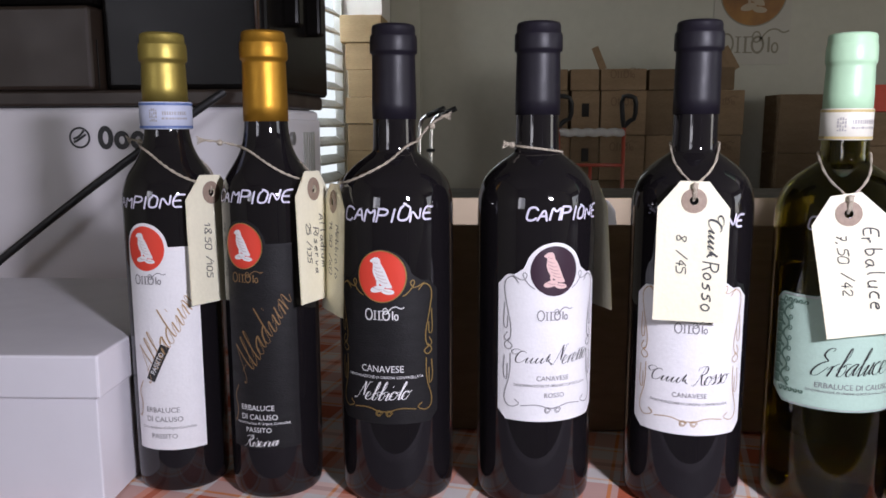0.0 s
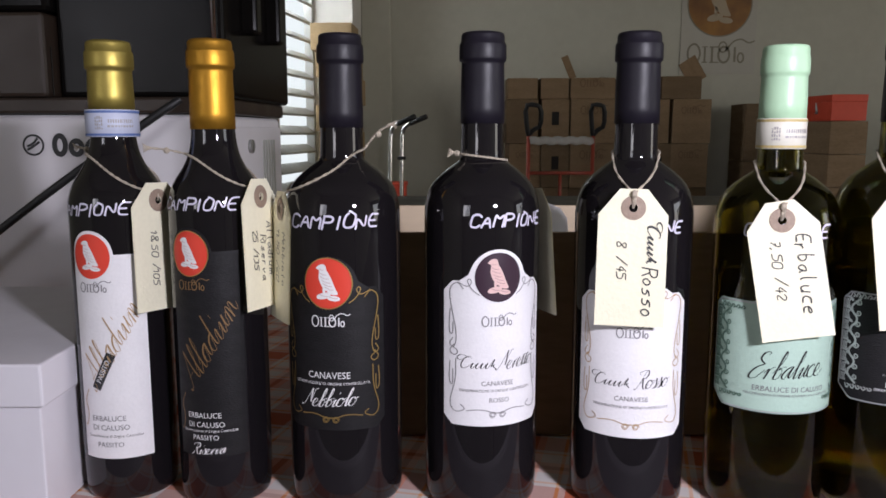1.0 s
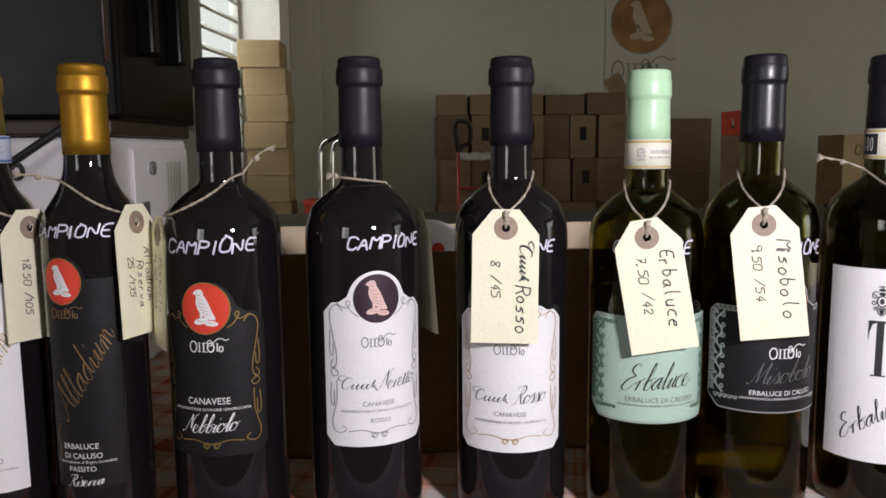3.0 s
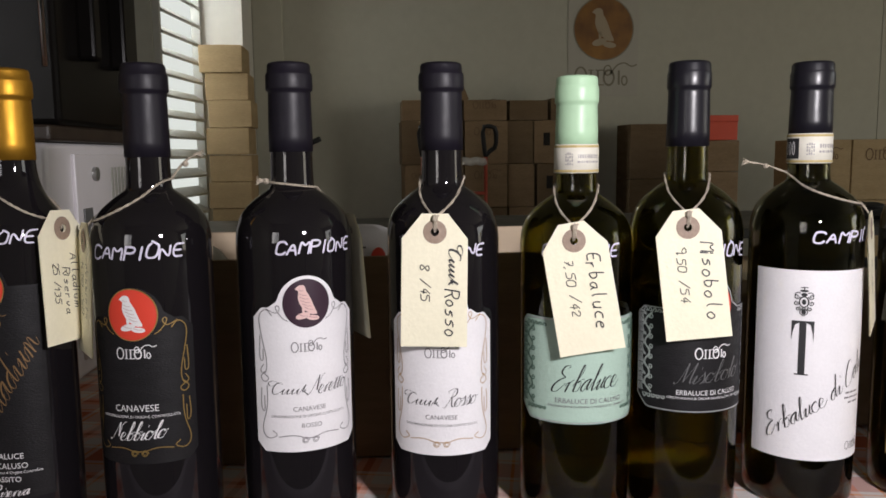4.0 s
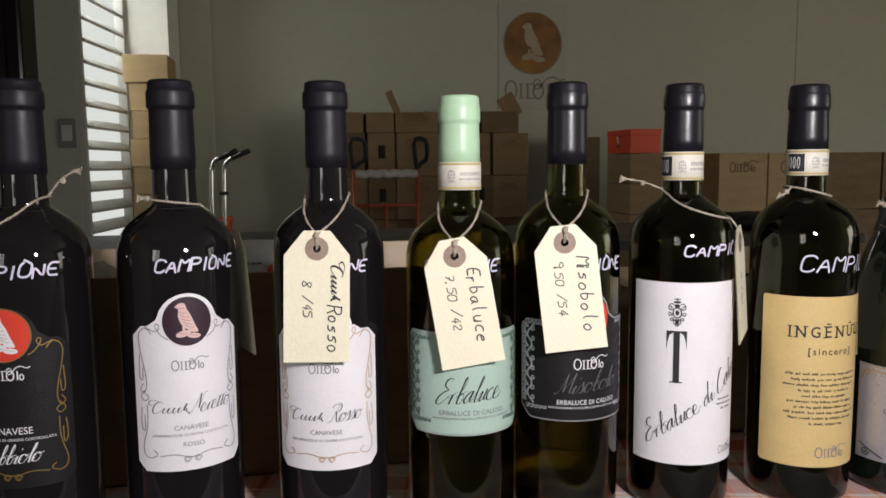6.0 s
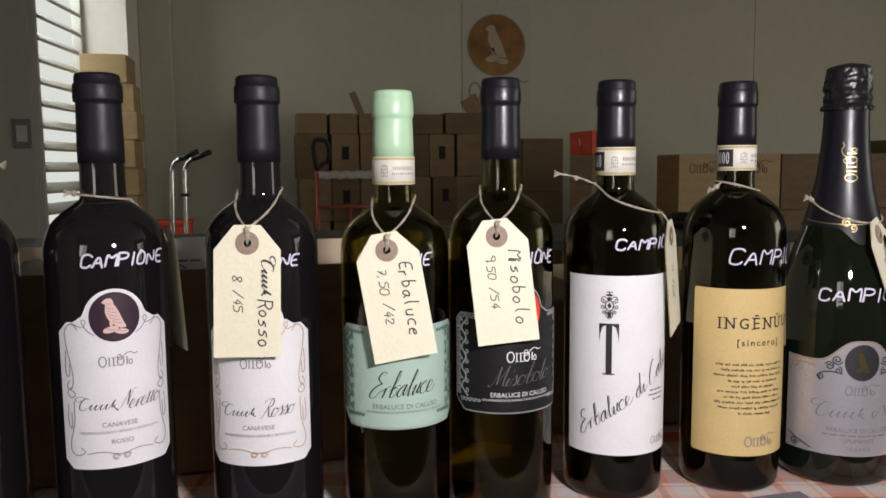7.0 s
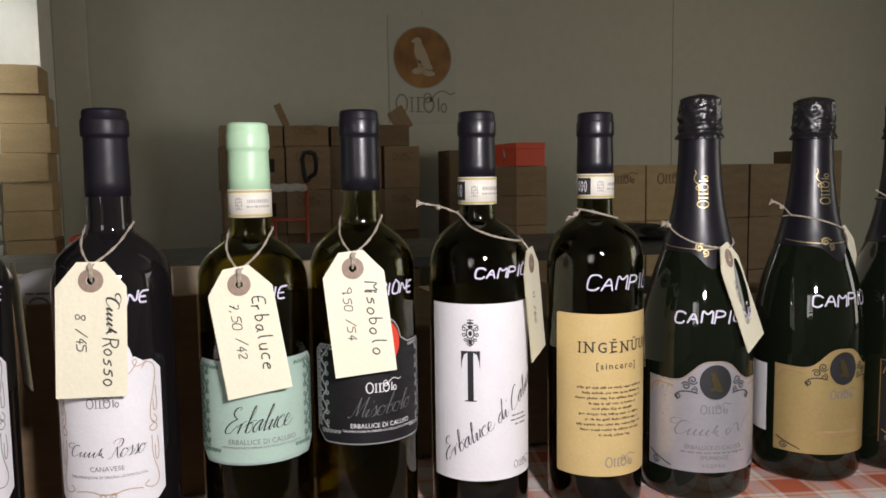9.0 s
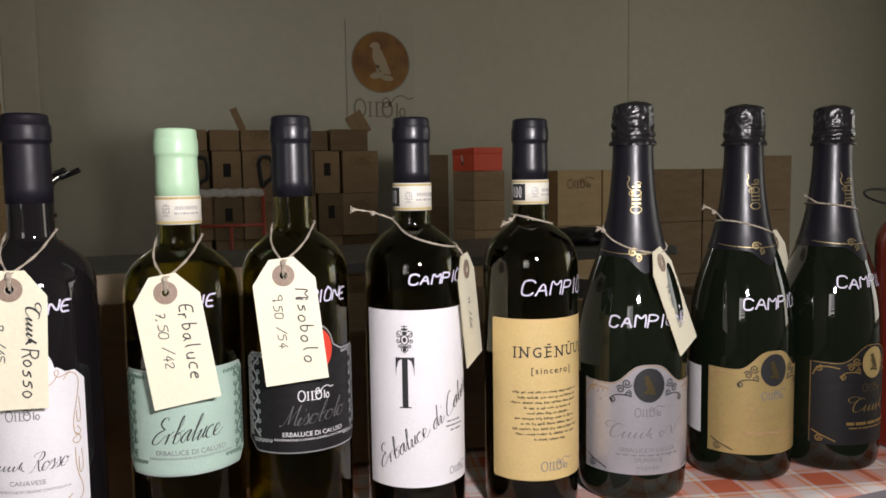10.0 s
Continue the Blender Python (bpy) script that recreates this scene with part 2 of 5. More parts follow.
def smooth_line(points, rounds=2, closed=False):
    p = [Vector(q) for q in points]
    for _ in range(rounds):
        q = [] if closed else [p[0]]
        n = len(p)
        for i in range(n if closed else n - 1):
            a, b = p[i], p[(i + 1) % n]
            q += [a * 0.75 + b * 0.25, a * 0.25 + b * 0.75]
        if not closed:
            q.append(p[-1])
        p = q
    return p


def tube(points, r, sides=8, closed=False, r_end=None):
    """A round cord along a line of points in space."""
    p = [Vector(q) for q in points]
    n, vs, fs = len(p), [], []
    up = Vector((0.31, 0.17, 0.93))
    for i in range(n):
        a, b = p[(i - 1) % n if closed else max(i - 1, 0)], p[(i + 1) % n if closed else min(i + 1, n - 1)]
        d = (b - a).normalized()
        s = d.cross(up)
        if s.length < 1e-4:
            s = d.cross(Vector((1, 0, 0)))
        s.normalize()
        w = d.cross(s)
        k = r if r_end is None else r + (r_end - r) * i / (n - 1)
        for j in range(sides):
            t = 2 * math.pi * j / sides
            vs.append(p[i] + s * (k * math.cos(t)) + w * (k * math.sin(t)))
    for i in range(n if closed else n - 1):
        for j in range(sides):
            a, b = i * sides + j, i * sides + (j + 1) % sides
            c, d = ((i + 1) % n) * sides + (j + 1) % sides, ((i + 1) % n) * sides + j
            fs.append((a, b, c, d))
    if not closed:
        fs.append(tuple(range(sides))[::-1])
        fs.append(tuple(range((n - 1) * sides, n * sides)))
    return vs, fs


def lathe(profile, sides=72):
    """Turns (radius, height) points about z; a zero radius closes an end."""
    vs, fs, rings = [], [], []
    for r, z in profile:
        if r < 1e-6:
            rings.append([len(vs)])
            vs.append((0, 0, z))
        else:
            rings.append(list(range(len(vs), len(vs) + sides)))
            vs += [(r * math.sin(2 * math.pi * j / sides), -r * math.cos(2 * math.pi * j / sides), z) for j in range(sides)]
    for a, b in zip(rings, rings[1:]):
        for j in range(sides):
            k = (j + 1) % sides
            if len(a) == 1 and len(b) > 1:
                fs.append((a[0], b[k], b[j]))
            elif len(b) == 1 and len(a) > 1:
                fs.append((a[j], a[k], b[0]))
            elif len(a) > 1:
                fs.append((a[j], a[k], b[k], b[j]))
    return vs, fs


def rounded_profile(points, rounds=3):
    return [(q.x, q.y) for q in smooth_line([(r, z, 0) for r, z in points], rounds)]


def radius_at(profile, z):
    zs, rs = [q[1] for q in profile], [q[0] for q in profile]
    return float(np.interp(z, zs, rs))


# flat artwork lives in (u, v): u along the sheet, v up it
def ribbon(points, w, rounds=2, closed=False):
    p = smooth_line([(x, y, 0) for x, y in points], rounds, closed)
    vs, fs, n = [], [], len(p)
    for i in range(n):
        a, b = p[(i - 1) % n if closed else max(i - 1, 0)], p[(i + 1) % n if closed else min(i + 1, n - 1)]
        d = b - a
        s = Vector((-d.y, d.x, 0))
        s = s.normalized() * (w / 2) if s.length > 1e-9 else Vector((w / 2, 0, 0))
        vs += [(p[i] + s)[:2], (p[i] - s)[:2]]
    for i in range(n if closed else n - 1):
        k = (i + 1) % n
        fs.append((2 * i, 2 * i + 1, 2 * k + 1, 2 * k))
    return vs, fs


def ellipse(cu, cv, ru, rv, n=32, tilt=0.0):
    c, s = math.cos(radians(tilt)), math.sin(radians(tilt))
    rings = max(1, min(6, int(max(ru, rv) / 0.0025)))
    vs, fs = [(cu, cv)], [(0, 1 + i, 1 + (i + 1) % n) for i in range(n)]
    for k in range(1, rings + 1):
        for i in range(n):
            x, y = ru * k / rings * math.cos(2 * math.pi * i / n), rv * k / rings * math.sin(2 * math.pi * i / n)
            vs.append((cu + c * x - s * y, cv + s * x + c * y))
        if k > 1:
            a, b = 1 + (k - 2) * n, 1 + (k - 1) * n
            fs += [(a + i, b + i, b + (i + 1) % n, a + (i + 1) % n) for i in range(n)]
    return vs, fs


def bar(u0, u1, v0, v1, n=0):
    n = n or max(1, int(abs(u1 - u0) / 0.003))
    vs, fs = [], []
    for i in range(n + 1):
        u = u0 + (u1 - u0) * i / n
        vs += [(u, v0), (u, v1)]
    return vs, [(2 * i, 2 * i + 2, 2 * i + 3, 2 * i + 1) for i in range(n)]


def bars(cu, v, width, h, seed, words=6, gap=0.12):
    """A line of unreadable small print as word-long bars."""
    rnd = random.Random(seed)
    ws = [rnd.uniform(0.5, 1.4) for _ in range(words)]
    k = width * (1 - gap) / sum(ws)
    u, out = cu - width / 2, []
    for w in ws:
        out.append(bar(u, u + w * k, v - h / 2, v + h / 2))
        u += w * k + width * gap / max(1, words - 1)
    return join(*out)


def typed_line(cu, v, width, seed):
    """A line of unreadable typewriting as short strokes in word-long groups."""
    rnd = random.Random(seed)
    u, left, out = cu - width / 2, 0, []
    while u < cu + width / 2:
        if left == 0:
            left, u = rnd.randint(2, 8), u + 0.0012
        low, high = rnd.choice(((-0.0006, 0.0006), (-0.0006, 0.0006), (-0.0006, 0.0012), (-0.0011, 0.0006)))
        out.append(bar(u, u + rnd.uniform(0.0005, 0.0008), v + low, v + high, 1))
        u, left = u + 0.00115, left - 1
    return join(*out)


TEXTS = {}


def lettering(body, size, cu=0.0, cv=0.0, shear=0.0, stretch=1.0, turn=0.0, weight=0.0, spacing=1.0):
    """Built-in type as flat artwork, centred on (cu, cv)."""
    key = (body, shear, weight, spacing)
    if key not in TEXTS:
        cu_data = bpy.data.curves.new("type", "FONT")
        cu_data.body, cu_data.size, cu_data.shear, cu_data.offset, cu_data.resolution_u = body, 1.0, shear, weight, 3
        cu_data.space_character = spacing
        cu_data.align_x, cu_data.align_y = "CENTER", "CENTER"
        ob = bpy.data.objects.new("type", cu_data)
        scene.collection.objects.link(ob)
        bpy.context.view_layer.update()
        me = bpy.data.meshes.new_from_object(ob.evaluated_get(bpy.context.evaluated_depsgraph_get()))
        TEXTS[key] = ([tuple(v.co[:2]) for v in me.vertices], [tuple(p.vertices) for p in me.polygons])
        bpy.data.objects.remove(ob)
        bpy.data.curves.remove(cu_data)
        bpy.data.meshes.remove(me)
    vs, fs = TEXTS[key]
    c, s = math.cos(radians(turn)), math.sin(radians(turn))
    return [(cu + size * (c * x * stretch - s * y), cv + size * (s * x * stretch + c * y)) for x, y in vs], fs


# pen strokes of hand lettering, on a grid 4 wide and 6 high
STROKES = {
    "C": "45 36 16 05 01 10 30 41", "A": "00 26 40|12 32", "M": "00 06 23 46 40", "P": "00 06|06 36 45 44 33 03", "I": "20 26",
    "O": "16 05 01 10 30 41 45 36 17", "N": "00 06 40 46", "E": "40 00 06 46|03 33", "R": "00 06|06 36 45 44 33 03|23 40",
    "B": "00 06 26 35 34 23 03|23 32 31 20 00", "a": "33 13 02 01 10 20 32|33 31 40", "b": "06 00 20 31 32 23 03",
    "c": "33 13 02 01 10 30", "d": "36 30|33 13 02 01 10 20 31", "e": "02 32 33 13 02 01 10 30", "i": "13 10|14 15", "l": "16 11 20",
    "m": "00 03|02 13 23 20|22 33 43 40", "o": "13 02 01 10 20 31 32 23 13", "r": "03 00|02 13 23", "s": "33 13 02 22 31 20 00",
    "u": "03 01 10 20 31|33 30", "v": "03 10 33", "0": "16 05 01 10 30 41 45 36 16", "1": "04 26 20", "2": "05 16 36 45 44 00 40",
    "3": "06 36 45 34 23 34 42 31 10 00", "4": "36 02 42|34 30", "5": "46 06 04 24 43 41 30 10 00", "6": "46 14 01 10 30 41 32 03", "7": "06 46 10|13 33", "8": "23 05 16 36 45 23 01 10 30 41 23",
    "9": "44 33 14 05 16 36 45 40", ",": "11 00", "/": "00 47", " ": "",
}


# joined pen strokes of printed script
SCRIPT = {
    "a": "44 34 13 01 10 20 33 44|44 31 40 52", "b": "02 36 39 29 11 10 30 42 34 23|34 54", "c": "33 34 24 03 01 10 30 52", "d": "44 34 13 01 10 20 33|59 31 40 52", "e": "01 22 33 24 14 02 01 10 30 52",
    "i": "02 24 11 10 20 42|36 37", "l": "02 36 39 28 10 20 42", "m": "02 24 10|10 24 34 30|30 44 54 51 60 72", "o": "34 14 02 01 10 30 42 43 34 33 54", "r": "02 24 10|12 23 34 44",
    "s": "02 24 25 32 31 20 10|30 52", "t": "02 26 11 10 20 42|05 25 45", "u": "02 24 11 10 20 44|44 31 40 52", "v": "02 24 11 10 30 44 54", " ": "",
    "E": "58 69 39 27 36 55|55 24 02 00 30 52 63", "N": "01 00 21 59|59 62|62 79 99", "R": "00 20 59|17 08 39 69 77 65 35|45 60 80 92", "M": "01 00 21 49|49 41|41 89|89 71 80 92", "A": "01 00 21 69|69 61 70 82|23 53", "C": "68 69 49 15 02 00 40 73",
}
ADVANCE = {"i": 2.9, "l": 2.8, "t": 3.0, " ": 3.2, "m": 6.8, "c": 4.0, "e": 3.9, "s": 3.7, "r": 3.9, "b": 4.3, "o": 4.4, "v": 4.3, "E": 6.2, "N": 7.6, "R": 7.6, "M": 8.2, "A": 7.2, "C": 6.4}


def pen(points, w, rounds=3):
    """A line drawn with a pointed pen: thick going down, fine going up."""
    p = [Vector((a, b, 0)) for a, b in points]
    p = smooth_line(p, rounds)
    vs, fs = [], []
    for k, q in enumerate(p):
        d = p[min(k + 1, len(p) - 1)] - p[max(k - 1, 0)]
        d = d.normalized() if d.length > 1e-9 else Vector((1, 0, 0))
        t = w * (0.42 + 0.85 * max(0.0, -d.y)) / 2
        vs += [(q.x - d.y * t, q.y + d.x * t), (q.x + d.y * t, q.y - d.x * t)]
        if k:
            fs.append((2 * k - 2, 2 * k - 1, 2 * k + 1, 2 * k))
    return vs, fs


def script(body, h, cu, cv, w, turn=0.0, pitch=1.0, slant=0.42):
    """A word in joined script, centred on (cu, cv)."""
    total = sum(ADVANCE.get(ch, 4.7) for ch in body) * pitch
    c, s, x, out = math.cos(radians(turn)), math.sin(radians(turn)), 0.0, []
    for ch in body:
        for stroke in SCRIPT[ch].split("|"):
            pts = []
            for q in stroke.split():
                px, py = int(q[0]) * pitch, int(q[1])
                gx, gy = (x + px + slant * py - total / 2) * h / 9, (py - 3.0) * h / 9
                pts.append((cu + c * gx - s * gy, cv + s * gx + c * gy))
            if len(pts) > 1:
                out.append(pen(pts, w, 3))
        x += ADVANCE.get(ch, 4.7) * pitch
    return join(*out)


def handwriting(body, h, cu, cv, w, seed, turn=0.0, pitch=1.0, slant=0.12):
    rnd = random.Random(seed)
    adv = 5.2 * pitch
    out, x = [], 0.0
    total = sum((3.0 if ch in "iI,1" else 5.2) * pitch for ch in body)
    c, s = math.cos(radians(turn)), math.sin(radians(turn))
    for ch in body:
        lift, size, lean = rnd.uniform(-0.4, 0.4), rnd.uniform(0.92, 1.08), slant + rnd.uniform(-0.06, 0.06)
        narrow = ch in "iI,1"
        for stroke in STROKES[ch].split("|"):
            pts = []
            for q in stroke.split():
                px = (int(q[0]) - (1.0 if narrow else 0.0)) * size * pitch + rnd.uniform(-0.12, 0.12)
                py = int(q[1]) * size + lift + rnd.uniform(-0.12, 0.12)
                gx, gy = (x + px + lean * py - total / 2) * h / 6, (py - 3) * h / 6
                pts.append((cu + c * gx - s * gy, cv + s * gx + c * gy))
            if len(pts) > 1:
                out.append(ribbon(pts, w, 2 if len(pts) > 2 else 1))
                for end in (pts[0], pts[-1]):
                    out.append(ellipse(end[0], end[1], w / 2, w / 2, 8))
        x += (3.0 if narrow else 5.2) * pitch
    return join(*out)


def wrap(geo, r, angle, lift=0.0006):
    """Lays flat artwork round an upright cylinder; r may be a function of height."""
    vs = []
    for u, v in geo[0]:
        rr = (r(v) if callable(r) else r) + lift
        base = r(v) if callable(r) else r
        a = radians(angle) + u / base
        vs.append((rr * math.sin(a), -rr * math.cos(a), v))
    return vs, geo[1]


def flat(geo, lift=0.0):
    """Stands flat artwork up in the xz plane, facing -y."""
    return [(u, -lift, v) for u, v in geo[0]], geo[1]


def sheet(half, top, bottom, n=60):
    """A label outline: top and bottom are heights by u."""
    vs, fs = [], []
    for i in range(n + 1):
        u = -half + 2 * half * i / n
        t, b = top(u), bottom(u)
        for k in range(5):
            vs.append((u, b + (t - b) * k / 4))
    for i in range(n):
        for k in range(4):
            fs.append((5 * i + k, 5 * i + 5 + k, 5 * i + 6 + k, 5 * i + 1 + k))
    return vs, fs


def ring(cu, cv, ru, rv, w, n=20):
    return ribbon([(cu + ru * math.cos(2 * math.pi * k / n), cv + rv * math.sin(2 * math.pi * k / n)) for k in range(n)], w, 1, True)


def spiral(cu, cv, r, start, turns, w, side=1):
    """A curl that winds in to its middle."""
    n = max(6, int(turns * 10))
    return ribbon([(cu + side * r * (1 - 0.8 * k / n) * math.cos(radians(start) + 2 * math.pi * turns * k / n), cv + r * (1 - 0.8 * k / n) * math.sin(radians(start) + 2 * math.pi * turns * k / n)) for k in range(n + 1)], w, 1)


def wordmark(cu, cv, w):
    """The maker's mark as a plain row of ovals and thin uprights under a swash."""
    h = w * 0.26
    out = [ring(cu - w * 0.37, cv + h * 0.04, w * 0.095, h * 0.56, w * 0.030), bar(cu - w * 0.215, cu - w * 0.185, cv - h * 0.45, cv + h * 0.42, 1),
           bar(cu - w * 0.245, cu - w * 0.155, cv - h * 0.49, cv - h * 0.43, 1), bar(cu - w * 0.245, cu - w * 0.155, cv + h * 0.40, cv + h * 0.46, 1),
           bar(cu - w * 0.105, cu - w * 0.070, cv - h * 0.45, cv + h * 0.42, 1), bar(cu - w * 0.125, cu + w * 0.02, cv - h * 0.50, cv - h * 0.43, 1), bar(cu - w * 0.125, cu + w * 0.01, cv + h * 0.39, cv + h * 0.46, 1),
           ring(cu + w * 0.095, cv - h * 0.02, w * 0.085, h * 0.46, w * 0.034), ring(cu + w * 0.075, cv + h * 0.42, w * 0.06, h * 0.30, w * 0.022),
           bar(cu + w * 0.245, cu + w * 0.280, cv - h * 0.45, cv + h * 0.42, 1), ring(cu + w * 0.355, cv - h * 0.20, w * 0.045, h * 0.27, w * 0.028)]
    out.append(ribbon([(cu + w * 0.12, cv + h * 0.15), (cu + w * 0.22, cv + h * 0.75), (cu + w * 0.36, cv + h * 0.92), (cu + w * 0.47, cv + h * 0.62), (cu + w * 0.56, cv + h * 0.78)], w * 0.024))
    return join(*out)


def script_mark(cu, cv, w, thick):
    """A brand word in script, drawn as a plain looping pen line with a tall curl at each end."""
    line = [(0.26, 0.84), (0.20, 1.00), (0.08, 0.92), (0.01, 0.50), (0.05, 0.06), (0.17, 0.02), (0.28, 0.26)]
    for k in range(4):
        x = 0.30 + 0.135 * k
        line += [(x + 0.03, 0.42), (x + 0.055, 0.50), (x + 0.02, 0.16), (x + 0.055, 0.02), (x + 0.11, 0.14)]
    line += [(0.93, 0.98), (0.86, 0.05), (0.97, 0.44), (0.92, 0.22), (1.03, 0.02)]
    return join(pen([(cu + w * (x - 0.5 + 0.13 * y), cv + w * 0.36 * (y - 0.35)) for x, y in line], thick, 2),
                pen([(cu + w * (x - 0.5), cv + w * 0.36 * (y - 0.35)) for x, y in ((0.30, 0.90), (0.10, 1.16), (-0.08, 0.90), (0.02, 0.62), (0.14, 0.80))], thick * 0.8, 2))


def emblem_bird(cu, cv, r):
    """The plain pale shape on the round emblem: a slanted body over a perch."""
    rows = [(0.76, -0.27, -0.12), (0.70, -0.37, -0.06), (0.60, -0.46, -0.03), (0.52, -0.32, -0.02), (0.40, -0.33, 0.06), (0.22, -0.35, 0.15), (0.04, -0.30, 0.22), (-0.12, -0.22, 0.28), (-0.26, -0.10, 0.34), (-0.38, 0.06, 0.40), (-0.46, 0.20, 0.40)]
    vs = [(cu + q * r, cv + v * r) for v, a, b in rows for q in (a, (a + b) / 2, b)]
    fs = [(3 * k + j, 3 * k + 3 + j, 3 * k + 4 + j, 3 * k + 1 + j) for k in range(len(rows) - 1) for j in (0, 1)]
    return join((vs, fs), ellipse(cu - r * 0.16, cv - r * 0.50, r * 0.30, r * 0.13, 14, 14), ellipse(cu + r * 0.24, cv - r * 0.60, r * 0.26, r * 0.11, 14, -6), ellipse(cu - r * 0.14, cv - r * 0.26, r * 0.06, r * 0.16, 10))


def scroll(side, half, v0, v1, w):
    """Looping line ornament down one edge of a label."""
    u, h = side * (half - 0.004), v1 - v0
    s = -side
    out = [ribbon([(u + s * 0.010, v1 - 0.004), (u + s * 0.006, v1 + 0.001), (u, v1 - 0.004), (u + s * 0.002, v1 - h * 0.2), (u + s * 0.006, v1 - h * 0.4), (u + s * 0.004, v1 - h * 0.5), (u, v1 - h * 0.47), (u + s * 0.003, v1 - h * 0.42)], w),
           ribbon([(u + s * 0.001, v1 - h * 0.2), (u + s * 0.0, v1 - h * 0.38), (u + s * 0.003, v1 - h * 0.40), (u + s * 0.003, v1 - h * 0.3)], w),
           ribbon([(u + s * 0.004, v1 - h * 0.47), (u, v1 - h * 0.52), (u + s * 0.004, v1 - h * 0.56), (u + s * 0.007, v1 - h * 0.52), (u + s * 0.003, v1 - h * 0.49)], w),
           ribbon([(u + s * 0.005, v1 - h * 0.58), (u + s * 0.005, v1 - h * 0.75), (u, v0 + h * 0.08), (u + s * 0.004, v0), (u + s * 0.012, v0 + 0.003), (u + s * 0.008, v0 + 0.006)], w),
           ribbon([(u + s * 0.001, v1 - h * 0.6), (u, v1 - h * 0.75), (u + s * 0.003, v1 - h * 0.8), (u + s * 0.003, v1 - h * 0.66)], w),
           ribbon([(u + s * 0.012, v0 + 0.002), (u + s * 0.022, v0 + 0.0035), (u + s * 0.030, v0 + 0.0005), (u + s * 0.034, v0 + 0.001)], w),
           ribbon([(side * 0.0032 + 0.0024 * (1 - k / 22) * math.cos(k * 0.8), v0 - 0.0006 + 0.0024 * (1 - k / 22) * math.sin(k * 0.8)) for k in range(16)], w * 0.8, 1),
           ribbon([(u + s * 0.006, v1 + 0.0005), (u + s * 0.013, v1 - 0.003), (u + s * 0.0155, v1 + 0.001), (u + s * 0.0135, v1 + 0.003), (u + s * 0.012, v1 + 0.001), (u + s * 0.016, v1 - 0.005), (u + s * 0.020, v1 - 0.0075)], w * 0.9)]
    return join(*out)


def vine(side, half, v0, v1, w):
    """A climbing vine band with leaf curls and grape dots along one edge of a label."""
    u, n, h = side * (half - 0.0085), 8, v1 - v0
    pts = [(u + side * 0.0036 * (1 if k % 2 else -1), v0 + h * k / n) for k in range(n + 1)]
    out = [ribbon(pts, w * 2.2, 2)]
    for k in range(n):
        v = v0 + h * (k + 0.5) / n
        out.append(spiral(u - side * 0.0026, v + 0.0008, 0.0019, 200, 1.3, w * 1.2, -side))
        for q in range(4):
            a = u + side * (0.0030 + 0.0011 * q)
            out.append(ribbon([(a, v - 0.0030), (a + side * 0.0012, v - 0.0008), (a + side * 0.0003, v + 0.0022)], w * 1.3, 1))
            out.append(ellipse(a + side * 0.0004, v + 0.0034, 0.0007, 0.0008, 7))
        out.append(ellipse(u + side * 0.0022, v + 0.0022, 0.0017, 0.0010, 8, 40 * side))
    for k in range(5):
        for v, d in ((v0 - 0.0030, -1), (v1 + 0.0024, 1)):
            a = u - side * (0.0034 * k - 0.003)
            out.append(ribbon([(a, v - d * 0.002), (a - side * 0.0012, v + d * (0.0014 - 0.0003 * k)), (a - side * 0.0030, v - d * 0.0012), (a - side * 0.0014, v - d * 0.002)], w * 1.5, 1))
    return join(*out)


def emblem_lines(cu, cv, r):
    """Short gaps between the parts of the pale emblem shape."""
    rows = [(-0.30, 0.42, -0.02, 0.34), (-0.28, 0.28, 0.06, 0.18), (-0.24, 0.14, 0.12, 0.02), (-0.18, 0.0, 0.18, -0.12), (-0.10, -0.14, 0.24, -0.26), (-0.36, -0.42, 0.02, -0.52), (0.06, -0.52, 0.40, -0.60), (-0.30, 0.58, -0.12, 0.54)]
    return join(*[ribbon([(cu + a * r, cv + b * r), (cu + (a + c) / 2 * r, cv + ((b + d) / 2 - 0.04) * r), (cu + c * r, cv + d * r)], r * 0.022, 1) for a, b, c, d in rows])


# ---- the room ----
NORTH, WEST, HIGH = 6.24, -3.2, 3.6
TABLE_Z = 0.787


def setting(name, geo, material, label, category):
    return tagged(part(name, geo, material), label, category, kind="structure")


setting("floor", box(WEST - 0.2, EAST + 0.2, SOUTH - 0.2, NORTH + 0.2, -0.1, 0.0), CONCRETE, "grey concrete floor of the storeroom", "floor")
setting("ceiling", box(WEST - 0.2, EAST + 0.2, SOUTH - 0.2, NORTH + 0.2, HIGH, HIGH + 0.1), PLASTER, "plain plastered storeroom ceiling", "ceiling")
setting("wall_north", box(WEST, EAST, NORTH, NORTH + 0.2, 0, HIGH), PLASTER, "greyish plastered back wall in half shade", "wall")
east = thing("wall_east", pose(0, 0, 0), "plastered side wall with an open loading door", "wall", kind="structure")
part("wall_before_door", box(EAST, EAST + 0.2, SOUTH, DOOR_Y0, 0, HIGH), PLASTER, east)
part("wall_after_door", box(EAST, EAST + 0.2, DOOR_Y1, NORTH, 0, HIGH), PLASTER, east)
part("wall_above_door", box(EAST, EAST + 0.2, DOOR_Y0, DOOR_Y1, DOOR_H, HIGH), PLASTER, east)
setting("wall_west", box(WEST - 0.2, WEST, SOUTH, NORTH, 0, HIGH), PLASTER, "greyish plastered side wall", "wall")
south = thing("wall_south", pose(0, 0, 0), "plastered wall with a slatted window", "wall", kind="structure")
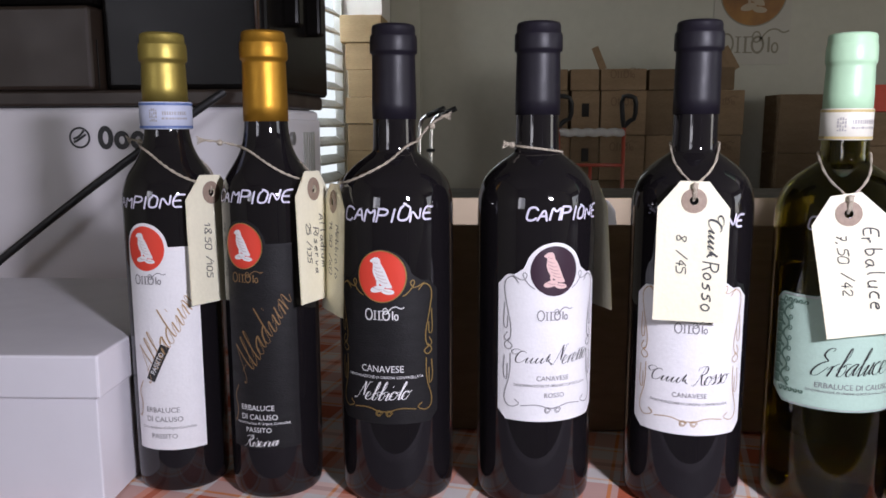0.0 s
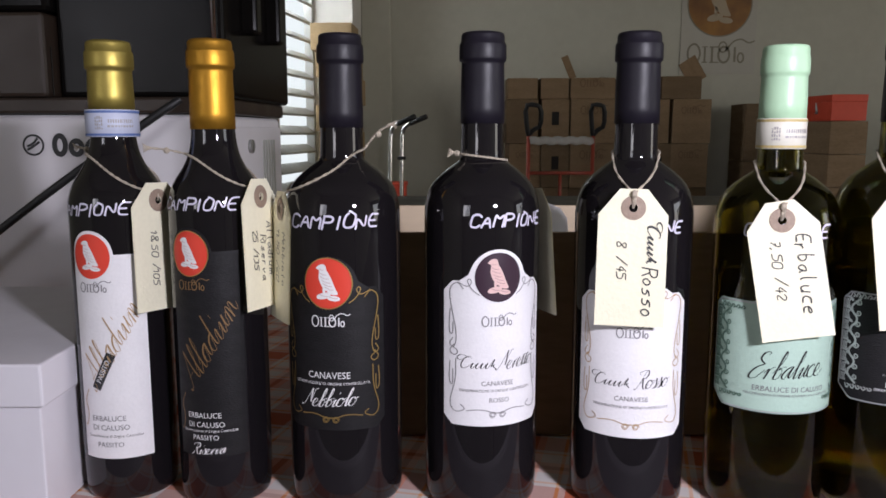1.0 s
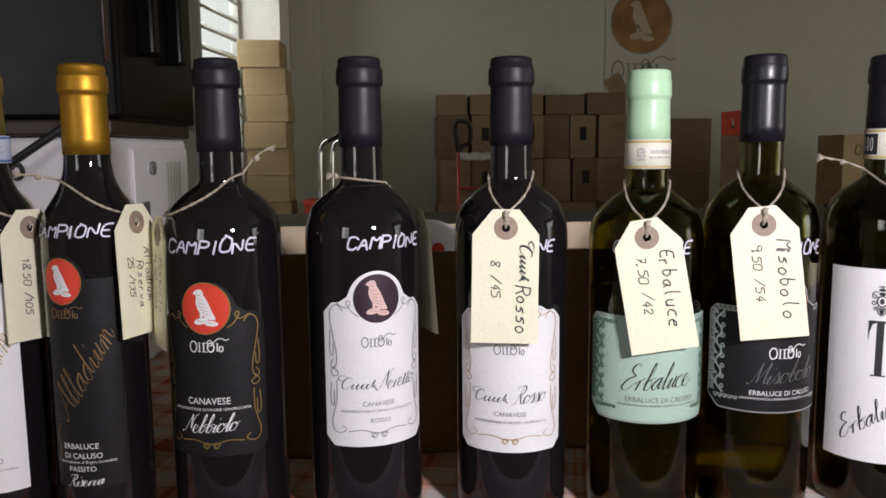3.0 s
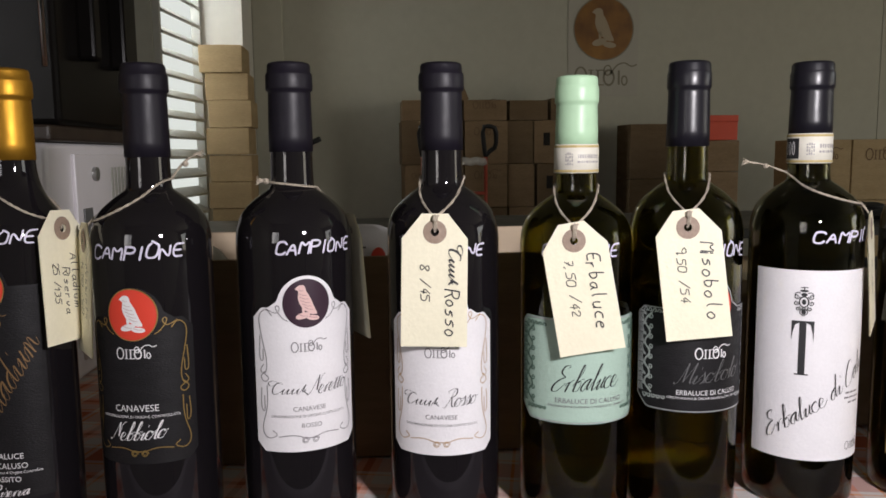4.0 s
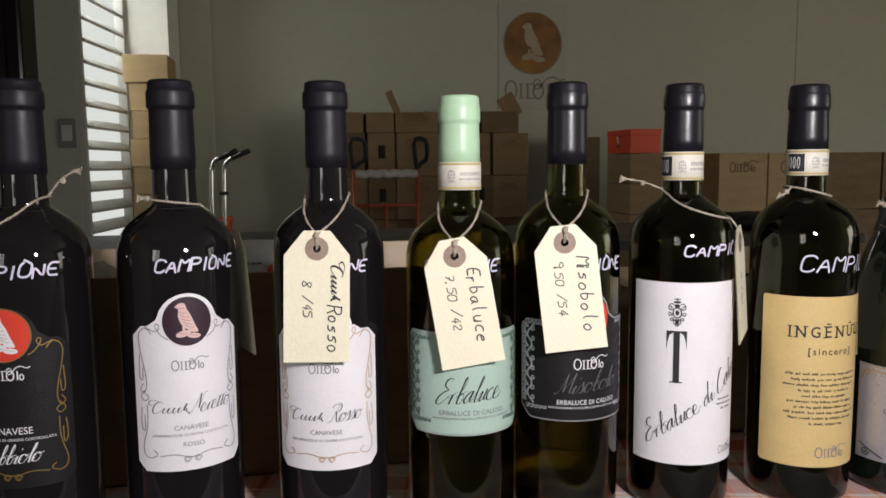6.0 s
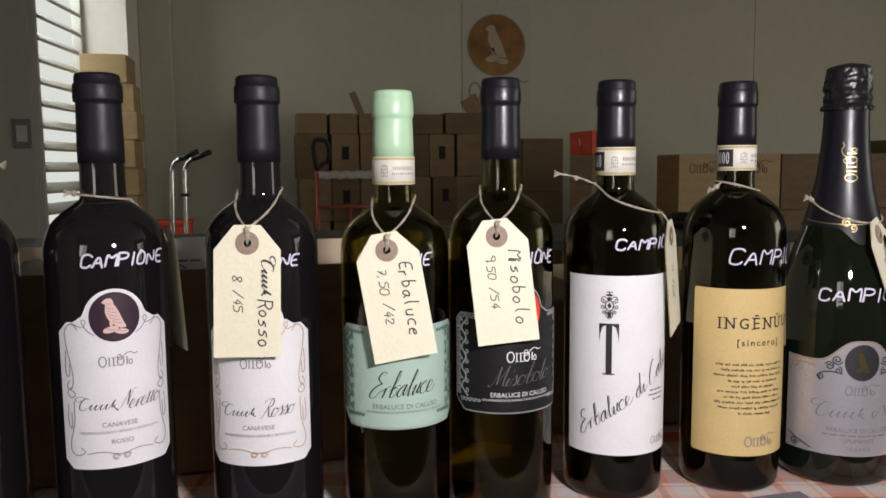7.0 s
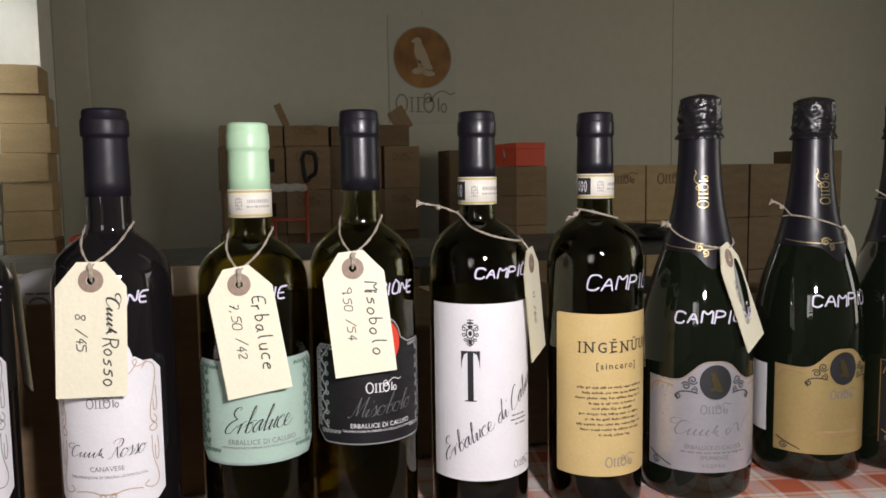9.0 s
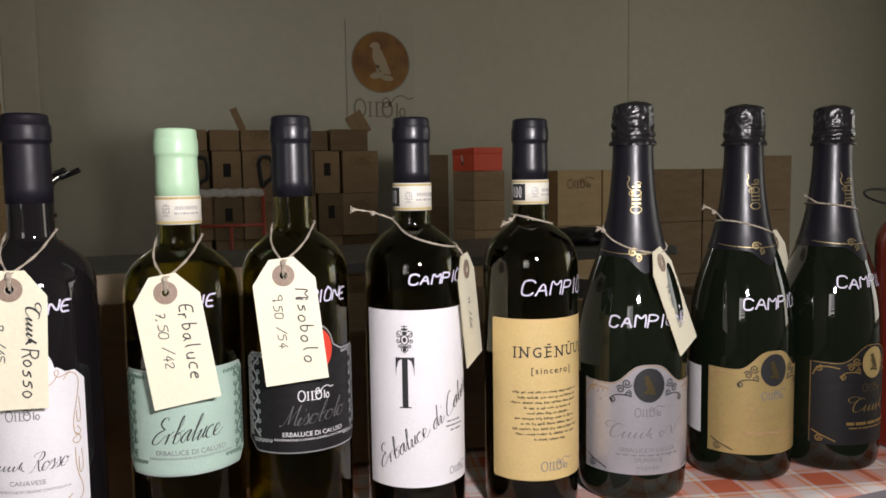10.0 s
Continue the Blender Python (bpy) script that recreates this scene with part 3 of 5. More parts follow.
part("wall_beside_window", box(WEST, -2.9, SOUTH - 0.2, SOUTH, 0, HIGH), PLASTER, south)
part("wall_beside_window", box(-1.8, EAST, SOUTH - 0.2, SOUTH, 0, HIGH), PLASTER, south)
part("wall_above_window", box(-2.9, -1.8, SOUTH - 0.2, SOUTH, 2.3, HIGH), PLASTER, south)
part("wall_below_window", box(-2.9, -1.8, SOUTH - 0.2, SOUTH, 0, 1.0), PLASTER, south)
for k in range(9):
    part("blind_slat", box(-2.9, -1.8, SOUTH + 0.05, SOUTH + 0.06, 1.03 + k * 0.14, 1.10 + k * 0.14), SLAT, south)
# return of the wall beside the shuttered window, its shade in the colour, and the lit pier behind it
setting("wall_return", box(WEST, -0.998, 4.80, 4.95, 0, HIGH), PLASTER_SHADED, "plastered wall return beside the shutter, darkened for its shade", "wall")
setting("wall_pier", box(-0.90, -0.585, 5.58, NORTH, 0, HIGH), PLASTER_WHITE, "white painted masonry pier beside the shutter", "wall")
setting("trim", box(-0.585, -0.36, NORTH - 0.07, NORTH, 0, HIGH, 0.01), PLASTER, "shallow plaster pilaster on the back wall", "wall")


setting("wall_projection", box(4.57, EAST, NORTH - 0.006, NORTH, 0, HIGH), PLASTER, "shallow projecting part of the plastered back wall", "wall")


def shutter():
    a, b = Vector((-0.990, 4.83, 0)), Vector((-0.880, 5.57, 0))
    d = (b - a).normalized()
    wide = (b - a).length
    m = Matrix.Translation(a) @ Matrix(((d.x, -d.y, 0, 0), (d.y, d.x, 0, 0), (0, 0, 1, 0), (0, 0, 0, 1)))
    top = thing("window_1", m, "white louvred shutter with daylight behind its slats", "window", kind="structure")
    part("side_frame", box(0, 0.03, -0.03, 0.03, 0.25, 2.75, 0.004), SLAT, top)
    part("side_frame", box(wide - 0.03, wide, -0.03, 0.03, 0.25, 2.75, 0.004), SLAT, top)
    part("sill", box(0, wide, -0.05, 0.05, 0.2, 0.25, 0.004), SLAT, top)
    part("head_frame", box(0, wide, -0.03, 0.03, 2.75, 2.80, 0.004), SLAT, top)
    slat = None
    for k in range(20):
        z = 0.32 + k * 0.122
        if slat is None:
            slat = part("slat", box(0.03, wide - 0.03, -0.044, 0.044, -0.009, 0.009, 0.003), SLAT, top)
        else:
            o = new("slat", slat.data)
            o.parent = top
            slat = o
        slat.matrix_local = pose(0, 0, z, 34)
    part("wall_below", box(0, wide, -0.03, 0.05, 0, 0.2), PLASTER, top)
    part("wall_above", box(0, wide, -0.03, 0.05, 2.8, HIGH), PLASTER, top)
    part("daylight_pane", box(-0.02, wide + 0.62, 0.16, 0.17, 0.0, 3.0), OUTDOORS, top, "bright daylight behind the slats")


shutter()


def light_switch():
    t = thing("light_switch", pose(-1.052, 4.80, 1.235), "grey plastic light switch plate on the wall", "switch")
    part("plate", box(-0.045, 0.045, -0.012, 0, -0.08, 0.08, 0.004), SWITCH, t)
    part("rocker", box(-0.028, 0.028, -0.017, -0.011, -0.045, 0.045, 0.003), SLAT, t)


light_switch()


def wall_sign():
    t = thing("wall_sign", pose(2.16, NORTH - 0.004, 1.915, 0, 0, 0), "hanging board with a round amber emblem and faded mark", "sign")
    part("board", box(-0.29, 0.29, -0.003, 0.002, -0.43, 0.43, 0.001), SIGN_CARD, t)
    part("emblem", flat(ellipse(0, 0.1, 0.243, 0.243, 48), 0.0045), SIGN_DISC, t, "round amber brown printed emblem")
    part("emblem_rim", flat(ribbon([(0.246 * math.cos(k * math.pi / 18), 0.1 + 0.246 * math.sin(k * math.pi / 18)) for k in range(36)], 0.010, 1, True), 0.0055), SIGN_INK, t)
    part("emblem_shape", flat(emblem_bird(0, 0.1, 0.21), 0.006), SIGN_PALE, t, "faded pale shape on the emblem")
    part("mark", flat(wordmark(0, -0.28, 0.50), 0.0045), SIGN_INK, t, "plain dark blocks and a swash")
    part("hook", tube([(0, -0.004, 0.42), (0, -0.004, 0.47), (0.008, -0.004, 0.48)], 0.003, 6), STEEL, t)


wall_sign()


# ---- cartons and trolleys at the back ----
def carton(x, y, z, w, d, h, turn=0.0, material=None, hole=False, mark=True, label="", group="stacked wine cartons"):
    t = thing("wine_carton", pose(x, y, z, 0, 0, turn), label or "closed brown cardboard wine carton in a stack", "carton", group)
    part("body", box(-w / 2, w / 2, -d / 2, d / 2, 0.001, h, 0.004), material or CARDBOARD, t)
    part("tape", box(-0.03, 0.03, -d / 2 + 0.004, d / 2 - 0.004, h - 0.001, h + 0.0012), TAPE, t)
    if hole:
        part("hand_hole", box(-w * 0.13, w * 0.13, -d / 2 - 0.003, -d / 2 + 0.01, h * 0.42, h * 0.72, 0.002), HOLE, t, "dark cut hand hole")
    if mark:
        part("printed_mark", ([(u, -d / 2 - 0.002, v) for u, v in wordmark(w * (0.0 if not hole else 0.3), h * 0.75, w * 0.6 if not hole else w * 0.3)[0]], wordmark(0, 0, 1)[1]), CARD_INK, t, "faded dark printed blocks")
    return t


rnd = random.Random(4)
COLS = [(0.62, 0.24), (0.845, 0.21), (1.115, 0.33), (1.385, 0.21), (1.588, 0.20), (1.832, 0.285)]
for ci, (cx, cw) in enumerate(COLS):
    z = 0.0
    for ri in range(4):
        h = 0.317
        carton(cx + rnd.uniform(-0.012, 0.012), 5.92 + rnd.uniform(-0.02, 0.02), z, cw - 0.01, 0.32, h, rnd.uniform(-1.5, 1.5), CARDBOARD if (ci + ri) % 3 else CARDBOARD_DARK, hole=(ci in (1, 4)), mark=ci not in (1, 3, 4))
        z += h + 0.002
for cx, cw, ch, mk in ((0.615, 0.225, 0.148, False), (0.842, 0.212, 0.148, False), (1.12, 0.33, 0.150, True), (1.44, 0.30, 0.146, False), (1.75, 0.30, 0.160, False)):
    carton(cx, 5.92, z, cw - 0.01, 0.31, ch, rnd.uniform(-2, 2), CARDBOARD if cx < 1.2 else CARDBOARD_DARK, mark=mk)
flap = tagged(part("carton_flap", box(-0.026, 0.026, -0.003, 0.003, 0, 0.17, 0.001), CARDBOARD), "loose cardboard flap standing up on the cartons", "flap")
flap.matrix_world = pose(0.98, 5.82, 1.425, 0, -24, 10)
flap2 = tagged(part("carton_flap", box(-0.09, 0.09, -0.003, 0.003, 0, 0.14, 0.001), CARDBOARD), "loose cardboard flap folded out from the cartons", "flap")
flap2.matrix_world = pose(1.78, 5.80, 1.440, 0, 58, 6)
# darker cartons further along the wall
for k, (cx, top) in enumerate(((2.385, 0.413),)):
    for ri in range(3):
        carton(cx, 5.9, ri * (top + 0.002), 0.33, 0.3, top, 0, CARDBOARD_DARK, mark=False)
# flat cartons piled by the pier
z = 0.0
for k in range(10):
    h = 0.174
    carton(-0.645 + rnd.uniform(-0.012, 0.012) - (0.03 if k == 9 else 0), 5.40 + rnd.uniform(-0.01, 0.01), z, 0.27, 0.32, h - 0.002, rnd.uniform(-2, 2), CARDBOARD_PALE_LIT, mark=False,
           label="flat closed cardboard carton in a tall pile", group="cartons piled by the shutter")
    z += h


def hand_truck_red():
    t = thing("hand_truck", pose(0.785, 5.05, 0), "red steel hand truck with black loop grips", "hand truck")
    for s in (-1, 1):
        part("upright", tube([(s * 0.205, 0, 0.12), (s * 0.205, 0, 1.04)], 0.013, 10), RED_PAINT, t, smooth=True)
        x = s * 0.205
        w = 0.072 if s < 0 else 0.060
        part("grip", tube(smooth_line([(x, 0, 1.02), (x - 0.012, -0.02, 1.06), (x - 0.03, -0.05, 1.205), (x + w * 0.3, -0.055, 1.21), (x + w, -0.05, 1.195), (x + w + 0.005, -0.02, 1.075), (x + 0.03, -0.005, 1.055), (x, 0, 1.02)], 1), 0.0150, 8), RUBBER, t, "black loop grip", True)
        w = part("wheel", lathe([(0.0, -0.03), (0.06, -0.03), (0.115, -0.025), (0.125, 0), (0.115, 0.025), (0.06, 0.03), (0.0, 0.03)], 28), RUBBER, t, "black rubber wheel")
        w.matrix_local = pose(s * 0.25, 0.08, 0.125, 0, 90, 0)
    for k, z in enumerate((0.25, 0.55, 0.78)):
        part("crossbar", tube([(-0.205, 0, z), (0.205, 0, z)], 0.012, 8), RED_PAINT, t, smooth=True)
    part("axle", tube([(-0.25, 0.08, 0.125), (0.25, 0.08, 0.125)], 0.01, 8), STEEL, t)
    part("strut", tube([(0, 0, 0.78), (0, 0, 0.55)], 0.011, 8), RED_PAINT, t, smooth=True)
    part("wrapped_bar", tube([(-0.2 + 0.4 * k / 24, 0.006 * math.sin(k * 2.1), 0.985 + 0.004 * math.sin(k * 1.3)) for k in range(25)], 0.026, 10), FILM_WRAP, t, "crossbar wrapped in clear film", True)
    part("toe_plate", box(-0.22, 0.22, -0.24, 0.0, 0.01, 0.02, 0.003), RED_PAINT, t)


hand_truck_red()


def hand_truck_chrome():
    t = thing("hand_truck", pose(-0.245, 4.98, 0.006), "chrome tube hand truck with black rubber grips", "hand truck")
    for k, dx in enumerate((-0.04, 0.03)):
        line = smooth_line([(dx - 0.02, k * 0.06, 0.12), (dx - 0.01, k * 0.06, 0.98), (dx, k * 0.06, 1.06), (dx + 0.05, k * 0.06 - 0.02, 1.09)], 3)
        part("upright", tube(line, 0.0135, 10), CHROME, t, smooth=True)
        part("grip", tube([(dx + 0.045, k * 0.06 - 0.018, 1.087), (dx + 0.15, k * 0.06 - 0.06, 1.13)], 0.017, 10), RUBBER, t, "black rubber grip", True)
    part("clamp", box(-0.005, 0.045, -0.01, 0.08, 0.86, 0.88, 0.003), RUBBER, t)
    part("back_plate", box(-0.06, 0.05, 0.02, 0.04, 0.1, 0.5, 0.004), STEEL, t, "grey steel load plate")
    w = part("wheel", lathe([(0.0, -0.03), (0.06, -0.03), (0.115, -0.025), (0.125, 0), (0.115, 0.025), (0.06, 0.03), (0.0, 0.03)], 28), RUBBER, t)
    w.matrix_local = pose(-0.06, 0.1, 0.125, 0, 90, 0)


hand_truck_chrome()
carton(-0.315, 5.32, 0.0, 0.24, 0.3, 0.425, 0, CARDBOARD_DARK, mark=False, label="brown carton under a red crate by the wall", group="cartons by the wall")
crate_red = thing("red_crate", pose(-0.318, 5.32, 0.4275), "red plastic crate standing on a carton", "crate")
part("body", box(-0.105, 0.105, -0.13, 0.13, 0, 0.25, 0.006), RED_CARD, crate_red)
part("rim", box(-0.112, 0.112, -0.137, 0.137, 0.25, 0.278, 0.004), RED_CARD, crate_red)


# ---- the second table with cartons on it ----
def table(name, x0, x1, y0, y1, z, material, label):
    t = thing(name, pose(0, 0, 0), label, "table")
    part("tabletop", box(x0, x1, y0, y1, z - 0.03, z, 0.004), material, t)
    for x in (x0 + 0.06, x1 - 0.06):
        for y in (y0 + 0.06, y1 - 0.06):
            part("leg", box(x - 0.02, x + 0.02, y - 0.02, y + 0.02, 0, z - 0.03, 0.003), STEEL, t)
    return t


table("side_table", -0.75, 2.02, 2.25, 2.95, 0.80, TABLE_DARK, "long dark topped table behind the tasting table")
RT = 0.801
FRONT = 4.4
for k in range(6):
    carton(2.28, FRONT + 0.17, k * 0.183, 0.21, 0.34, 0.181, 0, CARDBOARD, mark=False, label="flat brown carton in a pile under a red box", group="cartons behind the dark table")
red = thing("red_box", pose(2.273, FRONT + 0.17, 1.0995, 0, 0, 0), "closed red card box on top of the cartons", "box")
part("body", box(-0.098, 0.098, -0.17, 0.17, 0, 0.105, 0.002), RED_CARD, red)
part("lid", box(-0.1, 0.1, -0.172, 0.172, 0.105, 0.143, 0.002), RED_CARD, red)
part("printed_shape", ([(-0.1015, -u, v + 0.07) for u, v in emblem_bird(0, 0, 0.045)[0]], [f[::-1] for f in emblem_bird(0, 0, 1)[1]]), INK_WHITE, red, "small pale printed shape")
# the first two stacks get the paler card for the warm light on them
for x0, x1, h, mt in ((2.77, 3.10, 0.364, CARDBOARD_PALE_LIT), (3.11, 3.50, 0.364, CARDBOARD_PALE_LIT), (3.51, 3.92, 0.364, CARDBOARD_DARK), (3.93, 4.35, 0.364, CARDBOARD_DARK), (4.37, 4.73, 0.394, CARDBOARD_DARK)):
    for k in range(3):
        carton((x0 + x1) / 2, FRONT + 0.15, k * (h + 0.002), x1 - x0, 0.28, h, rnd.uniform(-0.6, 0.6), mt, mark=(mt == CARDBOARD_PALE_LIT), label="brown carton in a row of stacks behind the dark table", group="cartons behind the dark table")


def soft_bag(name, m, w, d, h, material, label, category, seed):
    bm = bmesh.new()
    bmesh.ops.create_icosphere(bm, subdivisions=4, radius=1)
    for v in bm.verts:
        n = noise.fractal(v.co * 1.7 + Vector((seed, 0, 0)), 0.8, 2.1, 4)
        q = v.co * (1 + 0.28 * n)
        v.co = Vector((q.x * w / 2, q.y * d / 2, max(0.0, (q.z + 0.55) * h / 1.5)))
    ob = part(name, bm, material, smooth=True)
    ob.matrix_world = m
    return tagged(ob, label, category)


soft_bag("black_bag", pose(1.83, 2.60, RT), 0.34, 0.36, 0.055, BLACK_CLOTH, "crumpled black nylon bag on the dark table", "bag", 2)
soft_bag("folded_jacket", pose(0.95, 1.05, TABLE_Z + 0.004), 0.34, 0.26, 0.08, BLACK_CLOTH, "folded black jacket lying behind the bottles", "jacket", 5)


def work_lamp():
    x, y, z = LAMP
    t = thing("work_lamp", pose(x, y - 0.03, 0), "small black work lamp on a thin stand", "lamp")
    part("pole", tube([(0, 0, 0.02), (0, 0, z - 0.05)], 0.008, 10), RUBBER, t, smooth=True)
    part("base", lathe([(0, 0), (0.12, 0), (0.12, 0.012), (0.02, 0.02), (0, 0.02)], 32), RUBBER, t)
    part("head", box(-0.045, 0.045, -0.035, 0.02, z - 0.05, z + 0.04, 0.006), RUBBER, t)


work_lamp()

# ---- the tasting table ----
table("tasting_table", -1.5, 1.7, 0.43, 1.32, TABLE_Z - 0.003, WOOD, "trestle table under the checked cloth")


def tablecloth():
    x0, x1, y0, y1, step = -1.51, 1.71, 0.42, 1.33, 0.02
    nx, ny = int((x1 - x0) / step), int((y1 - y0) / step)
    vs, fs = [], []
    for j in range(-8, ny + 1):
        for i in range(nx + 1):
            x, y = x0 + i * step, y0 + max(j, 0) * step
            z = TABLE_Z - 0.0008 + 0.0007 * noise.noise(Vector((x * 6, y * 6, 0)))
            if j < 0:
                z = TABLE_Z - 0.004 + j * 0.03
                y = y0 - 0.006 + 0.01 * math.sin(x * 23) * (-j / 8)
            vs.append((x, y, z))
    for j in range(ny + 8):
        for i in range(nx):
            a = j * (nx + 1) + i
            fs.append((a, a + 1, a + nx + 2, a + nx + 1))
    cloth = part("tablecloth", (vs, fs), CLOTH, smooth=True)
    cloth.data.materials.append(DIM_STRIP)
    # added plain strip before the bottles, so they mirror a dim grey
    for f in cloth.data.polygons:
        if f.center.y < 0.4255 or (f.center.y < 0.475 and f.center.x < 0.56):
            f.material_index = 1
    return tagged(cloth, "orange and white checked cotton tablecloth with added dim front strip", "tablecloth")


tablecloth()


def crate():
    """The open carton behind the bottles, with its pale back panel."""
    x0, x1, y0, y1, h = -0.085, 0.345, 0.635, 0.81, 0.166
    t = thing("open_carton", pose(0, 0, TABLE_Z + 0.001), "open brown carton with a pale back panel behind the bottles", "carton")
    part("front_panel", box(x0, x1, y0, y0 + 0.006, 0, h), CARDBOARD, t)
    part("back_panel", box(x0, x1, y1 - 0.006, y1, 0, 0.172, 0.001), RIM, t, "pale inner back panel")
    part("side_panel", box(x0, x0 + 0.006, y0 + 0.006, y1 - 0.006, 0, h), CARDBOARD, t)
    part("side_panel", box(x1 - 0.006, x1, y0 + 0.006, y1 - 0.006, 0, h), CARDBOARD, t)
    part("bottom", box(x0 + 0.006, x1 - 0.006, y0 + 0.006, y1 - 0.006, 0, 0.006), CARDBOARD, t)


crate()
for cx, w, cy, d, h in ((0.50, 0.27, 0.76, 0.24, 0.125), (0.79, 0.26, 0.75, 0.22, 0.10), (1.10, 0.30, 0.77, 0.24, 0.10)):
    carton(cx, cy, TABLE_Z + 0.001, w, d, h, rnd.uniform(-3, 3), CARDBOARD_DARK, mark=False, label="low brown carton standing behind the bottles", group="cartons behind the bottles")
soft_bag("plastic_bag", pose(-0.015, 0.722, TABLE_Z + 0.008), 0.11, 0.11, 0.150, PLASTIC_BAG, "crumpled translucent plastic bag in the open carton", "bag", 9)


def printed_pack():
    t = thing("paper_pack", pose(0.104, 0.722, TABLE_Z + 0.008), "round topped white printed pack in the open carton", "pack")
    part("body", lathe([(0, 0), (0.040, 0), (0.043, 0.01), (0.043, 0.150), (0.0415, 0.162), (0.036, 0.170), (0.022, 0.176), (0, 0.177)], 40), WHITE_CARD, t, smooth=True)
    part("printed_patch", wrap(ellipse(0.018, 0.152, 0.007, 0.009, 20), 0.043, 0), INK_RED, t, "red printed patch")
    part("printed_patch", wrap(join(ring(-0.012, 0.152, 0.008, 0.006, 0.0016), bars(-0.008, 0.1615, 0.03, 0.0016, 3, 3), bars(-0.004, 0.144, 0.03, 0.0018, 5, 3)), 0.043, 0), INK_GREY, t)


printed_pack()


def white_box():
    t = thing("white_box", pose(0, 0, TABLE_Z + 0.001), "white card gift box with a fitted lid", "box")
    part("body", box(-0.470, -0.216, 0.494, 0.735, 0, 0.080, 0.001), WHITE_CARD, t)
    part("lid", box(-0.474, -0.212, 0.490, 0.739, 0.075, 0.103, 0.0015), WHITE_CARD, t, "fitted white card lid")


white_box()


def coffee_machine():
    t = thing("coffee_machine", pose(-0.206, 0.857, TABLE_Z + 0.001, 0, 0, -3), "white and black coffee machine with a plain dark mark", "coffee machine")
    w, d, h = 0.285, 0.27, 0.263
    body = part("body", box(-0.42, 0, 0, d, 0, h, 0.006, 3), WHITE_SHELL, t, "white plastic lower body")
    part("side_door", box(-0.001, 0.004, 0.06, d - 0.01, 0.02, h - 0.012, 0.0015), WHITE_SHELL, body)
    k = part("lock", lathe([(0, 0), (0.008, 0), (0.008, 0.004), (0.005, 0.005), (0, 0.005)], 20), STEEL, body, "round steel lock")
    k.matrix_local = pose(0.004, 0.115, 0.228, 0, 90, 0)
    for j in range(5):
        part("vent_slot", box(0.0035, 0.0052, 0.17 + j * 0.012, 0.176 + j * 0.012, 0.14, 0.235), SLAT, body)
    for j, z in enumerate((0.19, 0.14)):
        part("side_button", box(0.0035, 0.006, 0.075 + j * 0.035, 0.1 + j * 0.035, z - 0.03, z, 0.001), SWITCH, body)
    mark = join(ribbon([(-0.195 + 0.011 * math.cos(q * math.pi / 8), 0.231 + 0.0105 * math.sin(q * math.pi / 8)) for q in range(16)], 0.0022, 1, True),
                ribbon([(-0.202, 0.226), (-0.196, 0.229), (-0.188, 0.2345)], 0.0025, 1), ribbon([(-0.202, 0.2295), (-0.195, 0.2325), (-0.190, 0.2385)], 0.0025, 1))
    part("printed_mark", flat(mark, 0.001), INK_BLACK, body, "plain round dark mark")
    for q in range(5):
        tall = 0.0125 if q == 0 else 0.0098
        part("printed_block", flat(ring(-0.166 + 0.0180 * q, 0.2185 + tall, 0.0060, tall - 0.0026, 0.0056, 16), 0.001), INK_BLACK, body, "plain dark oval")
    part("drip_ledge", box(-0.44, 0.006, -0.004, d, h + 0.001, h + 0.018, 0.003), BROWN_DARK, t, "dark brown ledge")
    part("upper_body", box(-0.168, 0.012, 0.01, d + 0.01, h + 0.018, h + 0.32, 0.006, 3), BLACK_GLOSS, t, "glossy black upper body")
    part("water_tank", box(-0.44, -0.170, -0.012, d - 0.03, h + 0.018, h + 0.104, 0.004), BROWN_DARK, t, "dark brown tank")
    part("hood", box(-0.44, -0.170, 0.0, d - 0.03, h + 0.106, h + 0.30, 0.006), BLACK_GLOSS, t, "glossy black hood")
    part("spout", tube([(0.006, -0.004, h + 0.075), (0.006, -0.004, h + 0.31)], 0.003, 10), CHROME, t, "thin chrome steam pipe", True)
    part("edge_strip", tube([(-0.169, 0.0, h + 0.02), (-0.169, 0.0, h + 0.07)], 0.0006, 6), BLACK_GLOSS, t)
    for y in (0.07, 0.17):
        part("nozzle", box(0.010, 0.030, y, y + 0.022, h + 0.090, h + 0.20, 0.004), BLACK_GLOSS, t, "black coffee nozzle")


coffee_machine()


def cable():
    pts = smooth_line([(-0.235, 0.845, 1.066), (-0.25, 0.838, 1.055), (-0.33, 0.832, 1.000), (-0.42, 0.828, 0.935), (-0.53, 0.826, 0.85), (-0.60, 0.826, 0.80), (-0.70, 0.83, 0.792)], 3)
    ob = part("power_cable", tube(pts, 0.0042, 10), RUBBER, smooth=True)
    return tagged(ob, "black rubber power cable hanging before the coffee machine", "cable")


cable()

# ---- bottles ----
# heights are measured from the table
BORDEAUX = rounded_profile([(0.030, 0.0), (0.0365, 0.001), (0.0378, 0.010), (0.0378, 0.10), (0.0378, 0.184), (0.0377, 0.197), (0.0352, 0.2075), (0.0308, 0.2145), (0.0228, 0.2215), (0.0158, 0.2262), (0.0141, 0.2278), (0.0138, 0.236), (0.0133, 0.27), (0.0131, 0.300)], 3)
SLIM = rounded_profile([(0.025, 0.0), (0.029, 0.001), (0.0306, 0.009), (0.0306, 0.10), (0.0306, 0.190), (0.0303, 0.202), (0.027, 0.212), (0.0207, 0.221), (0.0167, 0.229), (0.0147, 0.237), (0.0138, 0.246), (0.0130, 0.27), (0.0128, 0.300)], 3)
